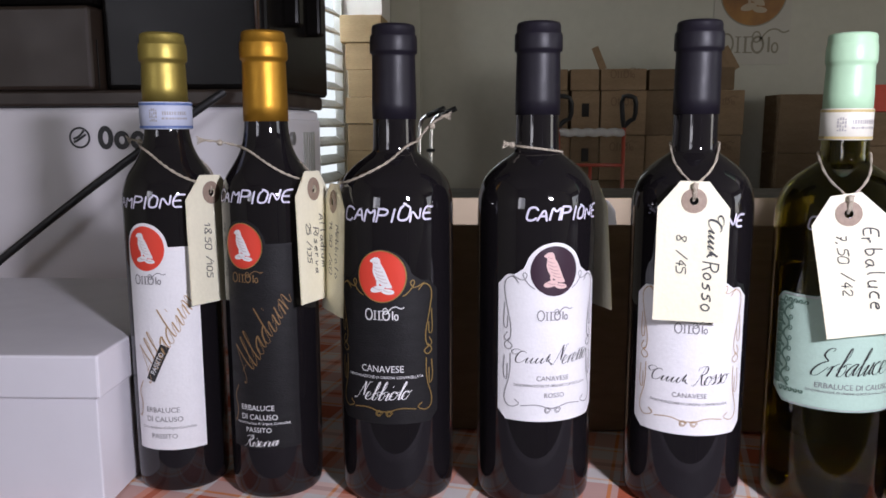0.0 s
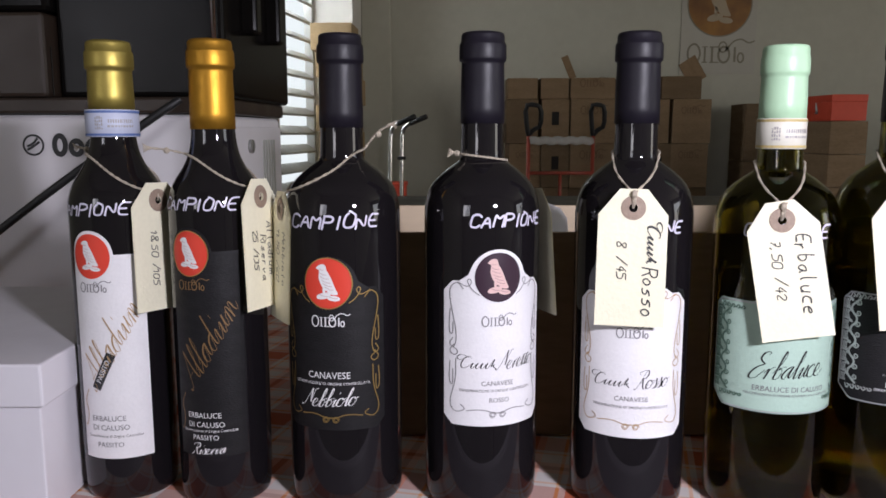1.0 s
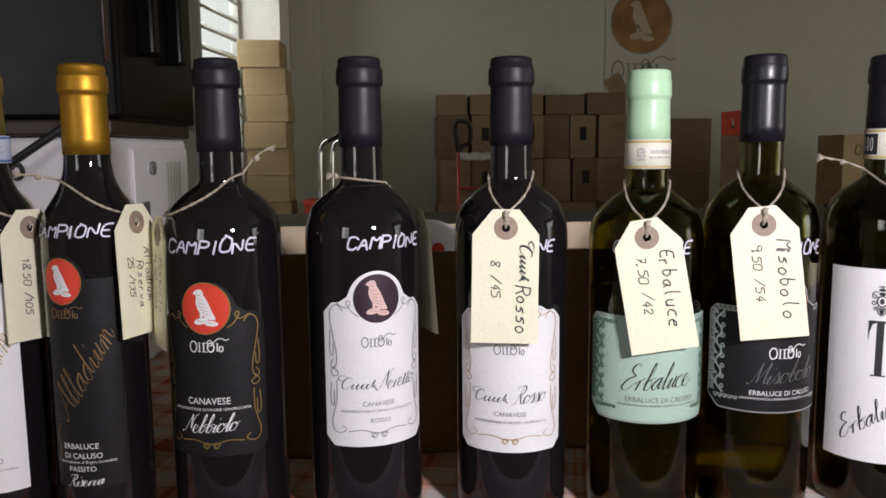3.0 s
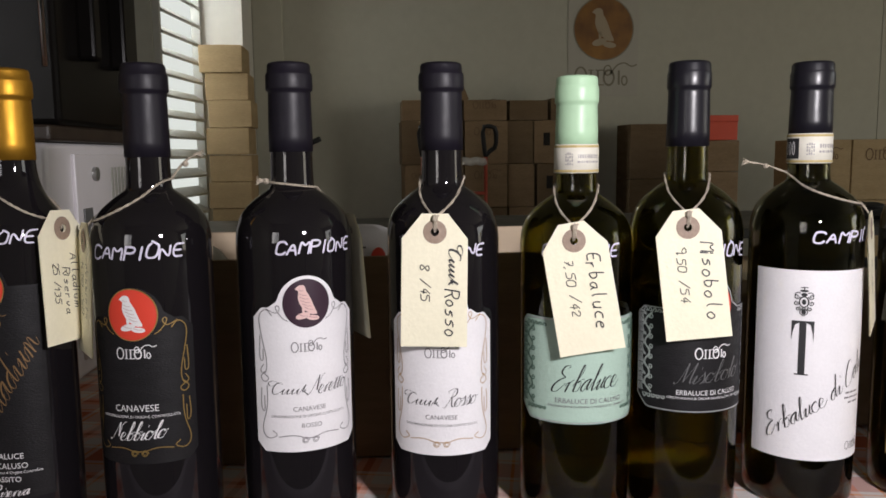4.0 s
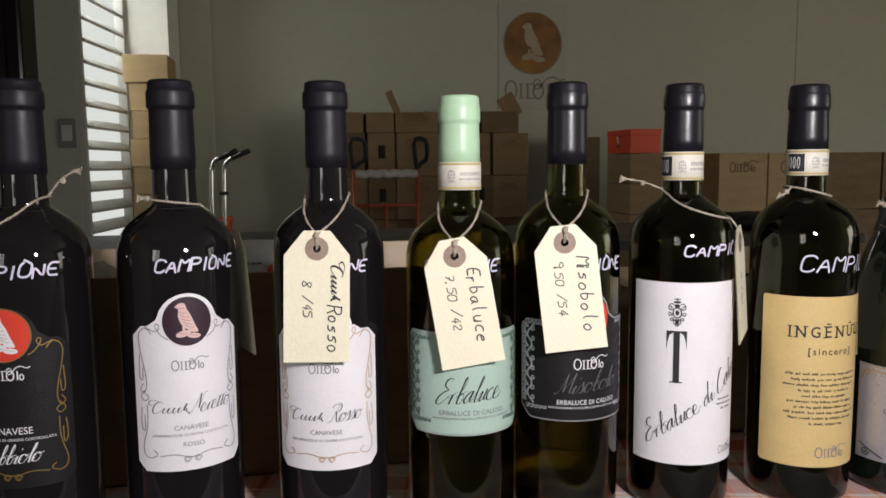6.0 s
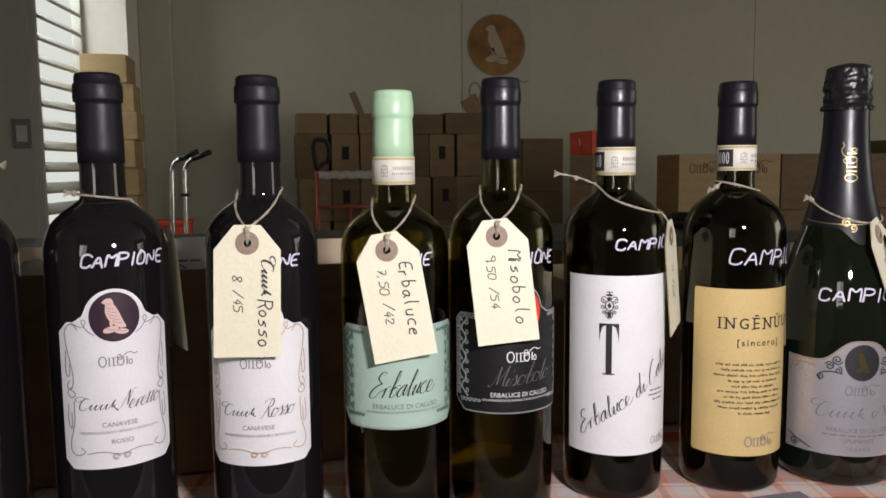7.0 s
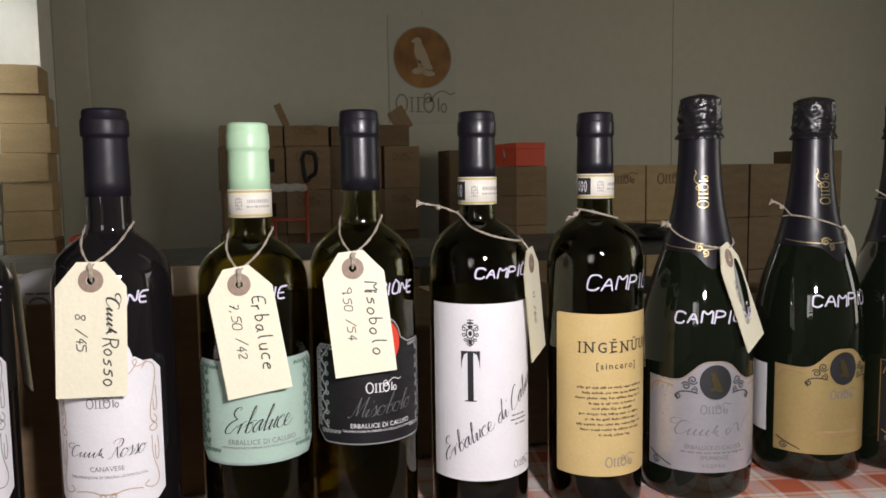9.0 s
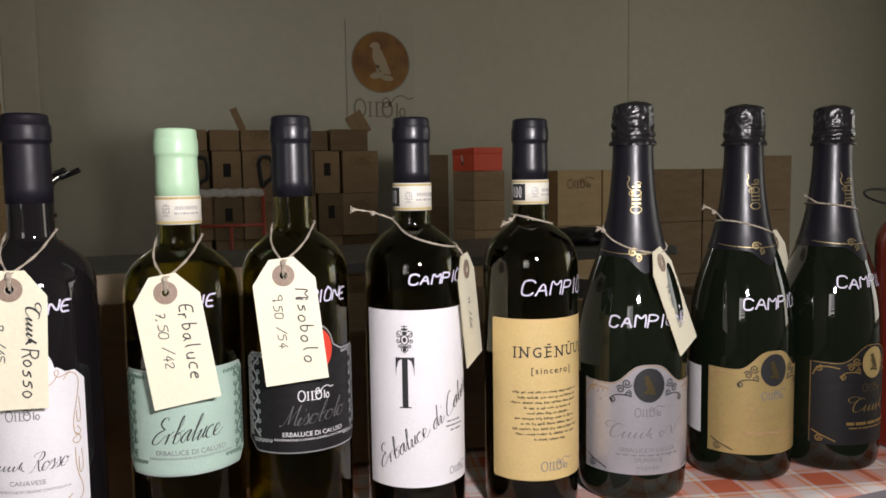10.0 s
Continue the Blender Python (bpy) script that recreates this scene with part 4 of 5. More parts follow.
SPARKLING = rounded_profile([(0.034, 0.0), (0.042, 0.001), (0.0446, 0.011), (0.0446, 0.08), (0.0446, 0.116), (0.0440, 0.134), (0.0415, 0.156), (0.035, 0.180), (0.0262, 0.204), (0.0205, 0.228), (0.0174, 0.252), (0.0158, 0.275), (0.0155, 0.30), (0.0155, 0.310)], 3)


def scaled(profile, k):
    return [(r, z * k) for r, z in profile]


def capsule(z0, z1, r=0.0140, flare=0.0007):
    """A capsule, narrowing upwards, with the ring of the bottle's lip pressed through it."""
    n = r - 0.0005
    return [(r - 0.0009, z0 - 0.0002), (r, z0), (r, z0 + 0.01), (n, z1 - 0.0205), (n, z1 - 0.0186), (n + flare, z1 - 0.0178), (n + flare + 0.0002, z1 - 0.0160), (n + flare + 0.0001, z1 - 0.0082),
            (n + flare - 0.0003, z1 - 0.0068), (n + 0.0002, z1 - 0.0062), (n + 0.0001, z1 - 0.0022), (n - 0.0006, z1 - 0.0006), (n - 0.0022, z1), (n - 0.008, z1 - 0.0008), (0, z1 - 0.0008)]


def bottle(x, y, profile, glass_mat, label, height, cap_bottom, cap_mat, wine=None, turn=0.0, cap_label="", cap_r=0.0142):
    t = thing("wine_bottle", pose(x, y, TABLE_Z, 0, 0, turn), label, "bottle", "bottles in a row")
    if wine is None:
        part("glass", lathe([(0, 0.004)] + profile + [(0, profile[-1][1])], 96), glass_mat, t, smooth=True)
    else:
        inner = [(max(r - 0.0028, 0.001), max(z, 0.006)) for r, z in profile]
        part("glass", lathe([(0, 0.003)] + profile + [(0.0095, profile[-1][1])] + [(min(r, 0.0118) if z > 0.235 else r, z) for r, z in inner[::-1]] + [(0, 0.006)], 96), glass_mat, t, smooth=True)
        liquid = [(r + 0.0002, z) for r, z in inner if z < wine]
        part("wine", lathe([(0, 0.0058)] + liquid + [(liquid[-1][0], wine), (0, wine)], 96), WINE_OLIVE, t, "pale yellow green wine", True)
    if cap_mat is not None:
        part("capsule", lathe(capsule(cap_bottom, height, cap_r, 0.0012 if glass_mat is GLASS_RED else 0.0007), 64), cap_mat, t, cap_label, True)
    return t


def put_label(b, r, angle, half, top, bottom, material, label):
    lab = part("label", wrap(sheet(half, top, bottom), r, angle, 0.00035), material, b, label, True)

    def ink(name, geo, material, lift=0.0007, text=""):
        if name == "ornament":
            split = pieces(geo)
            if 1 < len(split) < 9:
                for g in split:
                    part(name, wrap(g, r, angle, lift), material, lab, text)
                return None
        return part(name, wrap(geo, r, angle, lift), material, lab, text)
    return lab, ink


def hand_mark(b, profile, angle, z, h, pitch, body, seed, w=0.00115):
    part("marker_writing", wrap(handwriting(body, h, 0, z, w, seed, 0, pitch, 0.24), lambda v: radius_at(profile, v), angle, 0.0005), MARKER, b, "white marker writing")


def tax_strip(b, r, z0, z1, material, edge, angle, seed, dark_end=False):
    s = part("tax_strip", lathe([(r, z0), (r + 0.0004, z0 + 0.0002), (r + 0.0004, z1 - 0.0002), (r, z1)], 64), material, b, "printed paper seal strip", True)
    h, rr = z1 - z0, r + 0.0004
    part("strip_border", wrap(join(bar(-0.04, 0.04, z0 + 0.0007, z0 + 0.0022), bar(-0.04, 0.04, z1 - 0.0022, z1 - 0.0007)), rr, angle, 0.0002), edge, s)
    part("strip_print", wrap(join(bars(0.006, z0 + h * 0.58, 0.016, h * 0.13, seed, 12, 0.4), bars(0.006, z0 + h * 0.39, 0.017, h * 0.07, seed + 1, 9, 0.3)), rr, angle, 0.0002), INK_PRINT, s, "unreadable serial bars")
    part("strip_emblem", wrap(join(*[bar(-0.0105 + 0.0014 * k, -0.0096 + 0.0014 * k, z0 + h * 0.28 + 0.0022 * j, z0 + h * 0.28 + 0.0022 * j + (0.0017 if (j + k) % 3 else 0.0009), 1) for k in range(4) for j in range(4)]), rr, angle, 0.0002), INK_PRINT, s)
    if dark_end:
        part("dark_patch", wrap(bar(-0.028, -0.0155, z0 + h * 0.16, z1 - h * 0.16), rr, angle, 0.0002), INK_BLACK, s, "black end patch")
        part("patch_print", wrap(join(*[ribbon([(-0.026 + 0.0032 * k + 0.001 * math.cos(q), (z0 + z1) / 2 + h * 0.24 * math.sin(q)) for q in (0, 1, 2, 3, 4, 5)], 0.0005, 2, True) for k in range(3)]), rr, angle, 0.0003), INK_WHITE, s)


def arch(base, rise, r, cu=0.0, shoulder=0.004):
    """Top edge with a round arch on cut-away shoulders."""
    def top(u):
        q = abs(u - cu)
        if q < r:
            return base + max(0.0, math.sqrt(max(0.0, r * r - q * q)) * rise / r)
        return base + shoulder * max(0.0, 1 - ((q - r) / 0.006)) if q < r + 0.006 else base
    return top


def clipped(fn, half, cut, sign):
    """Cuts a label's corners off."""
    return lambda u: fn(u) + sign * max(0.0, abs(u) - (half - cut))


# -- dessert wines --
def dessert_wine(x, y, dark, angle, mark_angle, label):
    b = bottle(x, y, SLIM, GLASS_RED, label, 0.3035, 0.247 if dark else 0.259, CAP_AMBER if dark else CAP_GOLD, cap_label="amber gold capsule" if dark else "pale gold capsule", cap_r=0.0143)
    r, half = 0.0306, 0.0240
    top_z, bot_z, step_z = (0.183, 0.031, 0.1675) if not dark else (0.186, 0.036, 0.171)
    ru, cu = 0.0145, -0.0093

    def top(u):
        q = abs(u - cu)
        return max(step_z, top_z - 0.0155 + math.sqrt(max(0.0, 0.0155 ** 2 - (q * 0.0155 / ru) ** 2)) if q < ru else step_z)
    lab, ink = put_label(b, r, angle, half, top, lambda u: bot_z, PAPER_BLACK if dark else PAPER_WHITE, "black textured label" if dark else "white paper label")
    vc = top_z - 0.0165
    ink("emblem", ellipse(cu, vc, 0.0128, 0.0145, 40), INK_RED, 0.0007, "red emblem disc")
    if dark:
        ink("emblem_ring", ribbon([(cu + 0.0128 * math.cos(k * math.pi / 16), vc + 0.0145 * math.sin(k * math.pi / 16)) for k in range(32)], 0.0006, 1, True), INK_GOLD, 0.001)
    ink("emblem_shape", emblem_bird(cu, vc, 0.0134), INK_WHITE, 0.001, "plain pale shape")
    ink("emblem_lines", emblem_lines(cu, vc, 0.0134), INK_DULL, 0.0012)
    metal, small = (INK_COPPER, INK_WHITE) if dark else (INK_BRONZE, INK_GREY)
    ink("maker_mark", wordmark(cu + 0.001, vc - 0.0205, 0.021), metal if dark else INK_GREY)
    ink("lettering", script("Alladium", 0.0195, 0.0, 0.107 if not dark else 0.110, 0.00075, 60, 0.80), metal, 0.0008, "slanted metallic script")
    ink("swash", ribbon([(-0.017, 0.078), (-0.021, 0.070), (-0.018, 0.063), (-0.020, 0.053), (-0.022, 0.054)], 0.0006), metal, 0.0008)
    if not dark:
        ink("banner", ribbon([(-0.0105, 0.079), (-0.007, 0.0865), (-0.0035, 0.094), (0.0005, 0.1025)], 0.0062, 2), INK_BLACK, 0.0009, "black banner")
        ink("banner_lettering", lettering("PASSITO", 0.0046, -0.005, 0.0908, 0, 0.95, 65), INK_WHITE, 0.0012)
    ink("small_lettering", join(lettering("ERBALUCE", 0.0051, -0.004, bot_z + 0.0275, 0, 0.95), lettering("DI CALUSO", 0.0051, -0.003, bot_z + 0.0212, 0, 0.95),
                                lettering("PASSITO", 0.0047, -0.0035, bot_z + (0.0095 if not dark else 0.0125), 0, 1.0)), small)
    ink("fine_lettering", lettering("Denominazione di Origine Controllata", 0.0026, -0.001, bot_z + (0.0155 if not dark else 0.0172), 0.2, 0.9), small)
    if dark:
        ink("script_lettering", script("Riserva", 0.0078, -0.003, bot_z + 0.0042, 0.0006, 3, 0.85), small)
    hand_mark(b, SLIM, mark_angle, 0.1965 if not dark else 0.2005, 0.0074, 1.12, "CAMPIONE", 11 if dark else 12)
    if not dark:
        tax_strip(b, 0.0163, 0.242, 0.2595, STRIP_BLUE, mat("blue_border_ink", (0.10, 0.16, 0.38), 0.5), 20, 5)
    return b


dessert_wine(-0.183, 0.549, False, 4, -16, "slim dessert wine bottle with white label and gold capsule")
dessert_wine(-0.1145, 0.541, True, -2, -10, "slim dessert wine bottle with black label and amber capsule")

# -- reds --
OR = "DENOMINAZIONE DI ORIGINE CONTROLLATA"


def arched_label(b, angle, z0, z1, paper, half, label, cap=True):
    arch_r = 0.0188
    shoulder_z = z1 - 0.0200
    top = clipped(arch(shoulder_z, z1 - shoulder_z, arch_r) if cap else (lambda u: shoulder_z), half, 0.0065, -1)
    return put_label(b, 0.0378, angle, half, top, clipped(lambda u: z0, half, 0.006, 1), paper, label)


def nebbiolo():
    b = bottle(-0.031, 0.541, BORDEAUX, GLASS_RED, "dark red wine bottle with black label and red emblem", 0.307, 0.248, CAP_BLACK, cap_label="matt black capsule")
    half = 0.0365
    lab, ink = arched_label(b, -8, 0.0565, 0.169, PAPER_BLACK, half, "black textured label")
    vc = 0.152
    ink("emblem", ellipse(-0.0003, vc, 0.0152, 0.0162, 40), INK_RED, 0.0007, "red emblem disc")
    ink("emblem_ring", ribbon([(-0.0003 + 0.0152 * math.cos(k * math.pi / 18), vc + 0.0162 * math.sin(k * math.pi / 18)) for k in range(36)], 0.0007, 1, True), INK_GOLD, 0.001)
    ink("emblem_shape", emblem_bird(-0.0003, vc, 0.0158), INK_WHITE, 0.001, "plain pale shape")
    ink("emblem_lines", emblem_lines(-0.0003, vc, 0.0158), INK_DULL, 0.0012)
    for side in (1, -1):
        ink("ornament", scroll(side, half, 0.064, 0.147, 0.0007), INK_GOLD, 0.0008, "gold looping ornament")
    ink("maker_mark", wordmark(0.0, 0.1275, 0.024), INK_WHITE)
    ink("lettering", lettering("CANAVESE", 0.0062, -0.001, 0.0925, 0, 0.92), INK_WHITE)
    ink("fine_lettering", lettering(OR, 0.0025, 0.0, 0.0872, 0, 0.95), INK_WHITE)
    ink("script_lettering", script("Nebbiolo", 0.0118, -0.003, 0.0762, 0.0008, 3, 0.80), INK_WHITE)
    hand_mark(b, BORDEAUX, -3, 0.1905, 0.0082, 1.12, "CAMPIONE", 13, 0.0013)
    return b


def red_white_label(x, y, angle, z0, z1, word, mark_angle, mark_z, seed, label, plum):
    b = bottle(x, y, BORDEAUX, GLASS_RED, label, 0.3075, 0.2505, CAP_BLACK, cap_label="matt black capsule")
    half = 0.0358 if plum else 0.0372
    lab, ink = arched_label(b, angle, z0, z1, PAPER_WHITE, half, "white paper label with an arched top")
    vc = z1 - 0.0175
    ink("emblem", ellipse(0, vc, 0.0148, 0.0155, 40), INK_PLUM, 0.0007, "dark plum emblem disc")
    ink("emblem_shape", emblem_bird(0, vc, 0.0154), INK_ROSE, 0.001, "plain pale shape")
    ink("emblem_lines", emblem_lines(0, vc, 0.0154), INK_MAUVE, 0.0012)
    for side in (1, -1):
        ink("ornament", scroll(side, half, z0 + 0.008, z1 - 0.021, 0.00055), INK_GREY if plum else INK_BRONZE, 0.0007, "fine looping line ornament")
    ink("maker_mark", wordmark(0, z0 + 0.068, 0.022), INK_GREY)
    zc = z0 + (0.0405 if plum else 0.036)
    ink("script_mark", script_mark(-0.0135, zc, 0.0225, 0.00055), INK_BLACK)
    ink("script_lettering", script(word, 0.0120, 0.0115, zc + 0.0010, 0.00055, 4, 0.68), INK_BLACK)
    ink("lettering", lettering("CANAVESE", 0.0043, 0.0, zc - (0.0125 if plum else 0.0105), 0, 1.0), INK_GREY)
    ink("fine_lettering", lettering(OR, 0.0024, 0.0, zc - (0.0172 if plum else 0.0158), 0, 0.95), INK_GREY)
    if plum:
        ink("small_lettering", lettering("ROSSO", 0.0042, 0.001, zc - 0.0235, 0, 1.0), INK_GREY)
    hand_mark(b, BORDEAUX, mark_angle, mark_z, 0.0076, 1.08, "CAMPIONE", seed, 0.0013)
    return b


nebbiolo()
red_white_label(0.0607, 0.538, 13.5, 0.0603, 0.1737, "Neretto", 27, 0.1915, 14, "dark red wine bottle with white arched label", True)
red_white_label(0.160, 0.536, -10, 0.053, 0.166, "Rosso", -4, 0.187, 15, "dark red wine bottle with white label behind its tag", False)


# -- whites --
def vine_white(x, y, angle, height, cap_bottom, cap_mat, paper, line, dark, label, z0, z1, mark_angle, seed):
    prof = scaled(BORDEAUX, height / 0.307)
    b = bottle(x, y, prof, GLASS_OLIVE, label, height, cap_bottom, cap_mat, wine=0.158, cap_label="mint green capsule" if not dark else "satin black capsule")
    half = 0.0480
    if dark:
        top = clipped(arch(z1 - 0.0195, 0.0195, 0.0155, 0.004), half, 0.005, -1)
    else:
        top = clipped(arch(z1 - 0.006, 0.0135, 0.0155, 0.0), half, 0.004, -1)
    bottom = clipped(lambda u: z0, half, 0.008, 1)
    lab, ink = put_label(b, 0.0378, angle, half, top, bottom, paper, "black label with silver vine border" if dark else "mint green label with vine border")
    us = [-half + 2 * half * k / 40 for k in range(41)]
    edge = [(u * 0.985, bottom(u) + 0.0009) for u in us] + [(u * 0.985, top(u) - 0.0009) for u in us[::-1]]
    ink("border", ribbon(edge, 0.0008, 0, True), INK_SILVER, 0.0007, "silver border line")
    vt = z1 - (0.024 if dark else 0.012)
    for side in (-1, 1):
        ink("ornament", vine(side, half, z0 + 0.011, vt, 0.0006), line, 0.0008, "vine leaf ornament")
    if dark:
        ink("emblem", ellipse(0.004, z1 - 0.019, 0.0135, 0.016, 36), INK_RED, 0.0008, "red emblem disc")
        ink("maker_mark", wordmark(0.004, z0 + 0.040, 0.025), INK_WHITE)
        ink("script_lettering", script("Misobolo", 0.0140, 0.002, z0 + 0.0255, 0.0007, 5, 0.85), INK_GLOSS)
        ink("lettering", lettering("ERBALUCE DI CALUSO", 0.0046, 0.003, z0 + 0.0135, 0, 0.95), INK_WHITE)
        ink("fine_lettering", lettering(OR + " E GARANTITA", 0.0021, 0.003, z0 + 0.0098, 0, 0.95), INK_WHITE)
    else:
        ink("maker_mark", wordmark(0, z0 + 0.052, 0.022), INK_GREY)
        ink("script_lettering", script("Erbaluce", 0.0175, -0.001, z0 + 0.0285, 0.0008, 4, 0.66), INK_BLACK)
        ink("lettering", lettering("ERBALUCE DI CALUSO", 0.0048, 0.003, z0 + 0.0155, 0, 0.95), INK_GREY)
        ink("fine_lettering", lettering(OR + " E GARANTITA", 0.0021, 0.003, z0 + 0.0118, 0, 0.95), INK_GREY)
    hand_mark(b, prof, mark_angle, 0.186 if not dark else 0.184, 0.0080, 1.0, "CAMPIONE", seed)
    return b


white = vine_white(0.2505, 0.529, -5, 0.2985, 0.252, CAP_MINT, PAPER_MINT, mat("dark_green_ink", (0.10, 0.17, 0.13), 0.5), False, "white wine bottle with mint label and mint capsule", 0.0715, 0.1475, -11, 16)
tax_strip(white, 0.0145, 0.2345, 0.2535, PAPER_STRIP, STRIP_GOLD, -4, 21)
vine_white(0.328, 0.527, 0, 0.308, 0.2515, CAP_SHINY, PAPER_BLACK, INK_SILVER, True, "white wine bottle with black and silver label", 0.076, 0.166, 10, 17)


def tall_white():
    b = bottle(0.4195, 0.531, BORDEAUX, GLASS_DEEP, "white wine bottle with plain white label and large letter", 0.3085, 0.258, CAP_SHINY, wine=0.158, cap_label="satin black capsule")
    half = 0.0455
    lab, ink = put_label(b, 0.0378, -13, half, lambda u: 0.168, lambda u: 0.0358, PAPER_WHITE, "plain white paper label")
    c, v = -0.0115, 0.1465
    crest = [ring(c, v, 0.0028, 0.0036, 0.0008), ellipse(c, v, 0.0013, 0.0019, 14), ellipse(c, v - 0.0066, 0.0014, 0.0022, 12), ellipse(c, v + 0.0050, 0.0020, 0.0012, 14), ellipse(c, v + 0.0076, 0.0026, 0.0009, 16), ribbon([(c, v + 0.008), (c, v + 0.0105)], 0.0007, 0), ribbon([(c - 0.0022, v + 0.0098), (c + 0.0022, v + 0.0098)], 0.0006, 0)]
    for s in (-1, 1):
        crest += [spiral(c + s * 0.0044, v + 0.0036, 0.0019, 180, 1.3, 0.0006, s), spiral(c + s * 0.0047, v - 0.0008, 0.0018, 150, 1.3, 0.0006, s), spiral(c + s * 0.0036, v - 0.0046, 0.0016, 120, 1.3, 0.0006, s),
                  ribbon([(c + s * 0.0006, v - 0.004), (c + s * 0.0030, v - 0.0072), (c, v - 0.0096)], 0.0006), ribbon([(c + s * 0.0022, v + 0.006), (c + s * 0.0046, v + 0.0066), (c + s * 0.0058, v + 0.0044)], 0.0006)]
    ink("crest", join(*crest), INK_BLACK, 0.0007, "small dark heraldic shape")
    t = [bar(c - 0.0021, c + 0.0021, 0.0965, 0.1330), bar(c - 0.0068, c + 0.0068, 0.1322, 0.1335), bar(c - 0.0042, c + 0.0042, 0.0960, 0.0969)]
    t += [([(c + s * 0.0069, 0.1333), (c + s * 0.0068, 0.1195), (c + s * 0.0062, 0.1255), (c + s * 0.0047, 0.1308), (c + s * 0.0016, 0.1326)], [(0, 1, 2, 3, 4)]) for s in (-1, 1)]
    ink("big_letter", join(*t), INK_BLACK, 0.0008, "large black serif letter")
    ink("script_lettering", script("Erbaluce di Caluso", 0.0145, 0.006, 0.082, 0.00065, 36, 0.82), INK_BLACK, 0.0009, "slanted script lettering")
    ink("small_print", join(bars(0.027, 0.083, 0.014, 0.0012, 4, 3), bars(0.0275, 0.0795, 0.017, 0.0012, 6, 4), bars(0.029, 0.076, 0.012, 0.0012, 8, 2)), INK_GREY)
    ink("maker_mark", wordmark(0.031, 0.045, 0.019), INK_GREY)
    hand_mark(b, BORDEAUX, 23, 0.1905, 0.0074, 1.3, "CAMPIONE", 18, 0.0013)
    tax_strip(b, 0.0144, 0.239, 0.2595, PAPER_STRIP, STRIP_GOLD, 2, 23, True)
    return b


tall_white()


def tan_white():
    b = bottle(0.515, 0.521, BORDEAUX, GLASS_DEEP, "white wine bottle with tan typewritten label", 0.308, 0.2595, CAP_SHINY, wine=0.150, cap_label="satin black capsule")
    half = 0.0490
    lab, ink = put_label(b, 0.0378, -4, half, clipped(lambda u: 0.1555, half, 0.0015, -1), clipped(lambda u: 0.0295, half, 0.0015, 1), PAPER_TAN, "tan paper label")
    word = lettering("INGĒNŪUS", 0.0112, 0.0035, 0.1295, 0, 0.88, 0, 0.010, 1.45)
    boxes = [(min(q[0] for q in g[0]), max(q[0] for q in g[0]), min(q[1] for q in g[0]), max(q[1] for q in g[0])) for g in pieces(word)]
    tall = max(q[3] - q[2] for q in boxes)
    serifs = []
    # slab feet of typewriter capitals: where each letter's stems end
    for (x0, x1, low, high), ch in zip(sorted(q for q in boxes if q[3] - q[2] > tall * 0.55), "INGENUUS"):
        top, mid = min(high, low + 0.0080), (x0 + x1) / 2
        feet = {"I": ((mid, low), (mid, top)), "N": ((x0, low), (x0, top), (x1, top)), "U": ((x0, top), (x1, top)), "E": ((x0, low), (x0, top))}.get(ch, ())
        serifs += [bar(x - 0.0015, x + 0.0015, v - 0.0004, v + 0.0004, 1) for x, v in feet]
    ink("lettering", join(word, *serifs), INK_BLACK, 0.0007)
    ink("small_lettering", lettering("[sincero]", 0.0070, 0.001, 0.1155, 0, 1.0, 0, 0.006, 1.3), INK_BLACK)
    for k, wide in enumerate((0.056, 0.050, 0.056, 0.040, 0.034, 0.050, 0.046, 0.056, 0.050, 0.026)):
        ink("typed_line", typed_line(-0.003 + 0.0015 * math.sin(k * 2.3), 0.0990 - 0.0041 * k, wide, 40 + k), INK_BLACK)
    ink("maker_mark", wordmark(0.004, 0.0405, 0.026), INK_GREY)
    hand_mark(b, BORDEAUX, 24, 0.179, 0.0110, 1.15, "CAMPIONE", 19, 0.0012)
    tax_strip(b, 0.0144, 0.2415, 0.2605, PAPER_STRIP, STRIP_GOLD, 18, 25, True)
    return b


tan_white()


# -- sparkling --
def hood(r0, z0, z1, seed):
    """Wrinkled foil over the cork and its wire cage."""
    vs, fs, sides, rows = [], [], 64, 26
    for k in range(rows + 1):
        q = k / rows
        z = z0 + (z1 - z0) * q
        base = r0 + 0.0024 * (0.55 - q)
        if q > 0.88:
            base -= 0.013 * ((q - 0.88) / 0.12) ** 2.4
        base += 0.0011 * math.exp(-((q - 0.03) / 0.05) ** 2) - 0.0013 * math.exp(-((q - 0.16) / 0.04) ** 2) - 0.0010 * math.exp(-((q - 0.36) / 0.035) ** 2)
        for j in range(sides):
            a = 2 * math.pi * j / sides
            n = noise.fractal(Vector((math.sin(a) * 4, -math.cos(a) * 4, q * 7 + seed)), 0.7, 2.0, 3)
            wire = math.exp(-((((a * 4 / (2 * math.pi) + 0.4) % 1) - 0.5) / 0.045) ** 2) * 0.0011 * (0.1 < q < 0.92)
            creased = math.sin(a * 9 + 5 * n) * (0.00035 if q < 0.25 else 0.00015)
            r = base + 0.0011 * n + wire + creased
            vs.append((r * math.sin(a), -r * math.cos(a), z + (0.0006 * n if q > 0.95 else 0)))
    for k in range(rows):
        for j in range(sides):
            i = (j + 1) % sides
            fs.append((k * sides + j, k * sides + i, (k + 1) * sides + i, (k + 1) * sides + j))
    vs.append((0, 0, z1 + 0.0008))
    for j in range(sides):
        fs.append((rows * sides + j, rows * sides + (j + 1) % sides, len(vs) - 1))
    return vs, fs


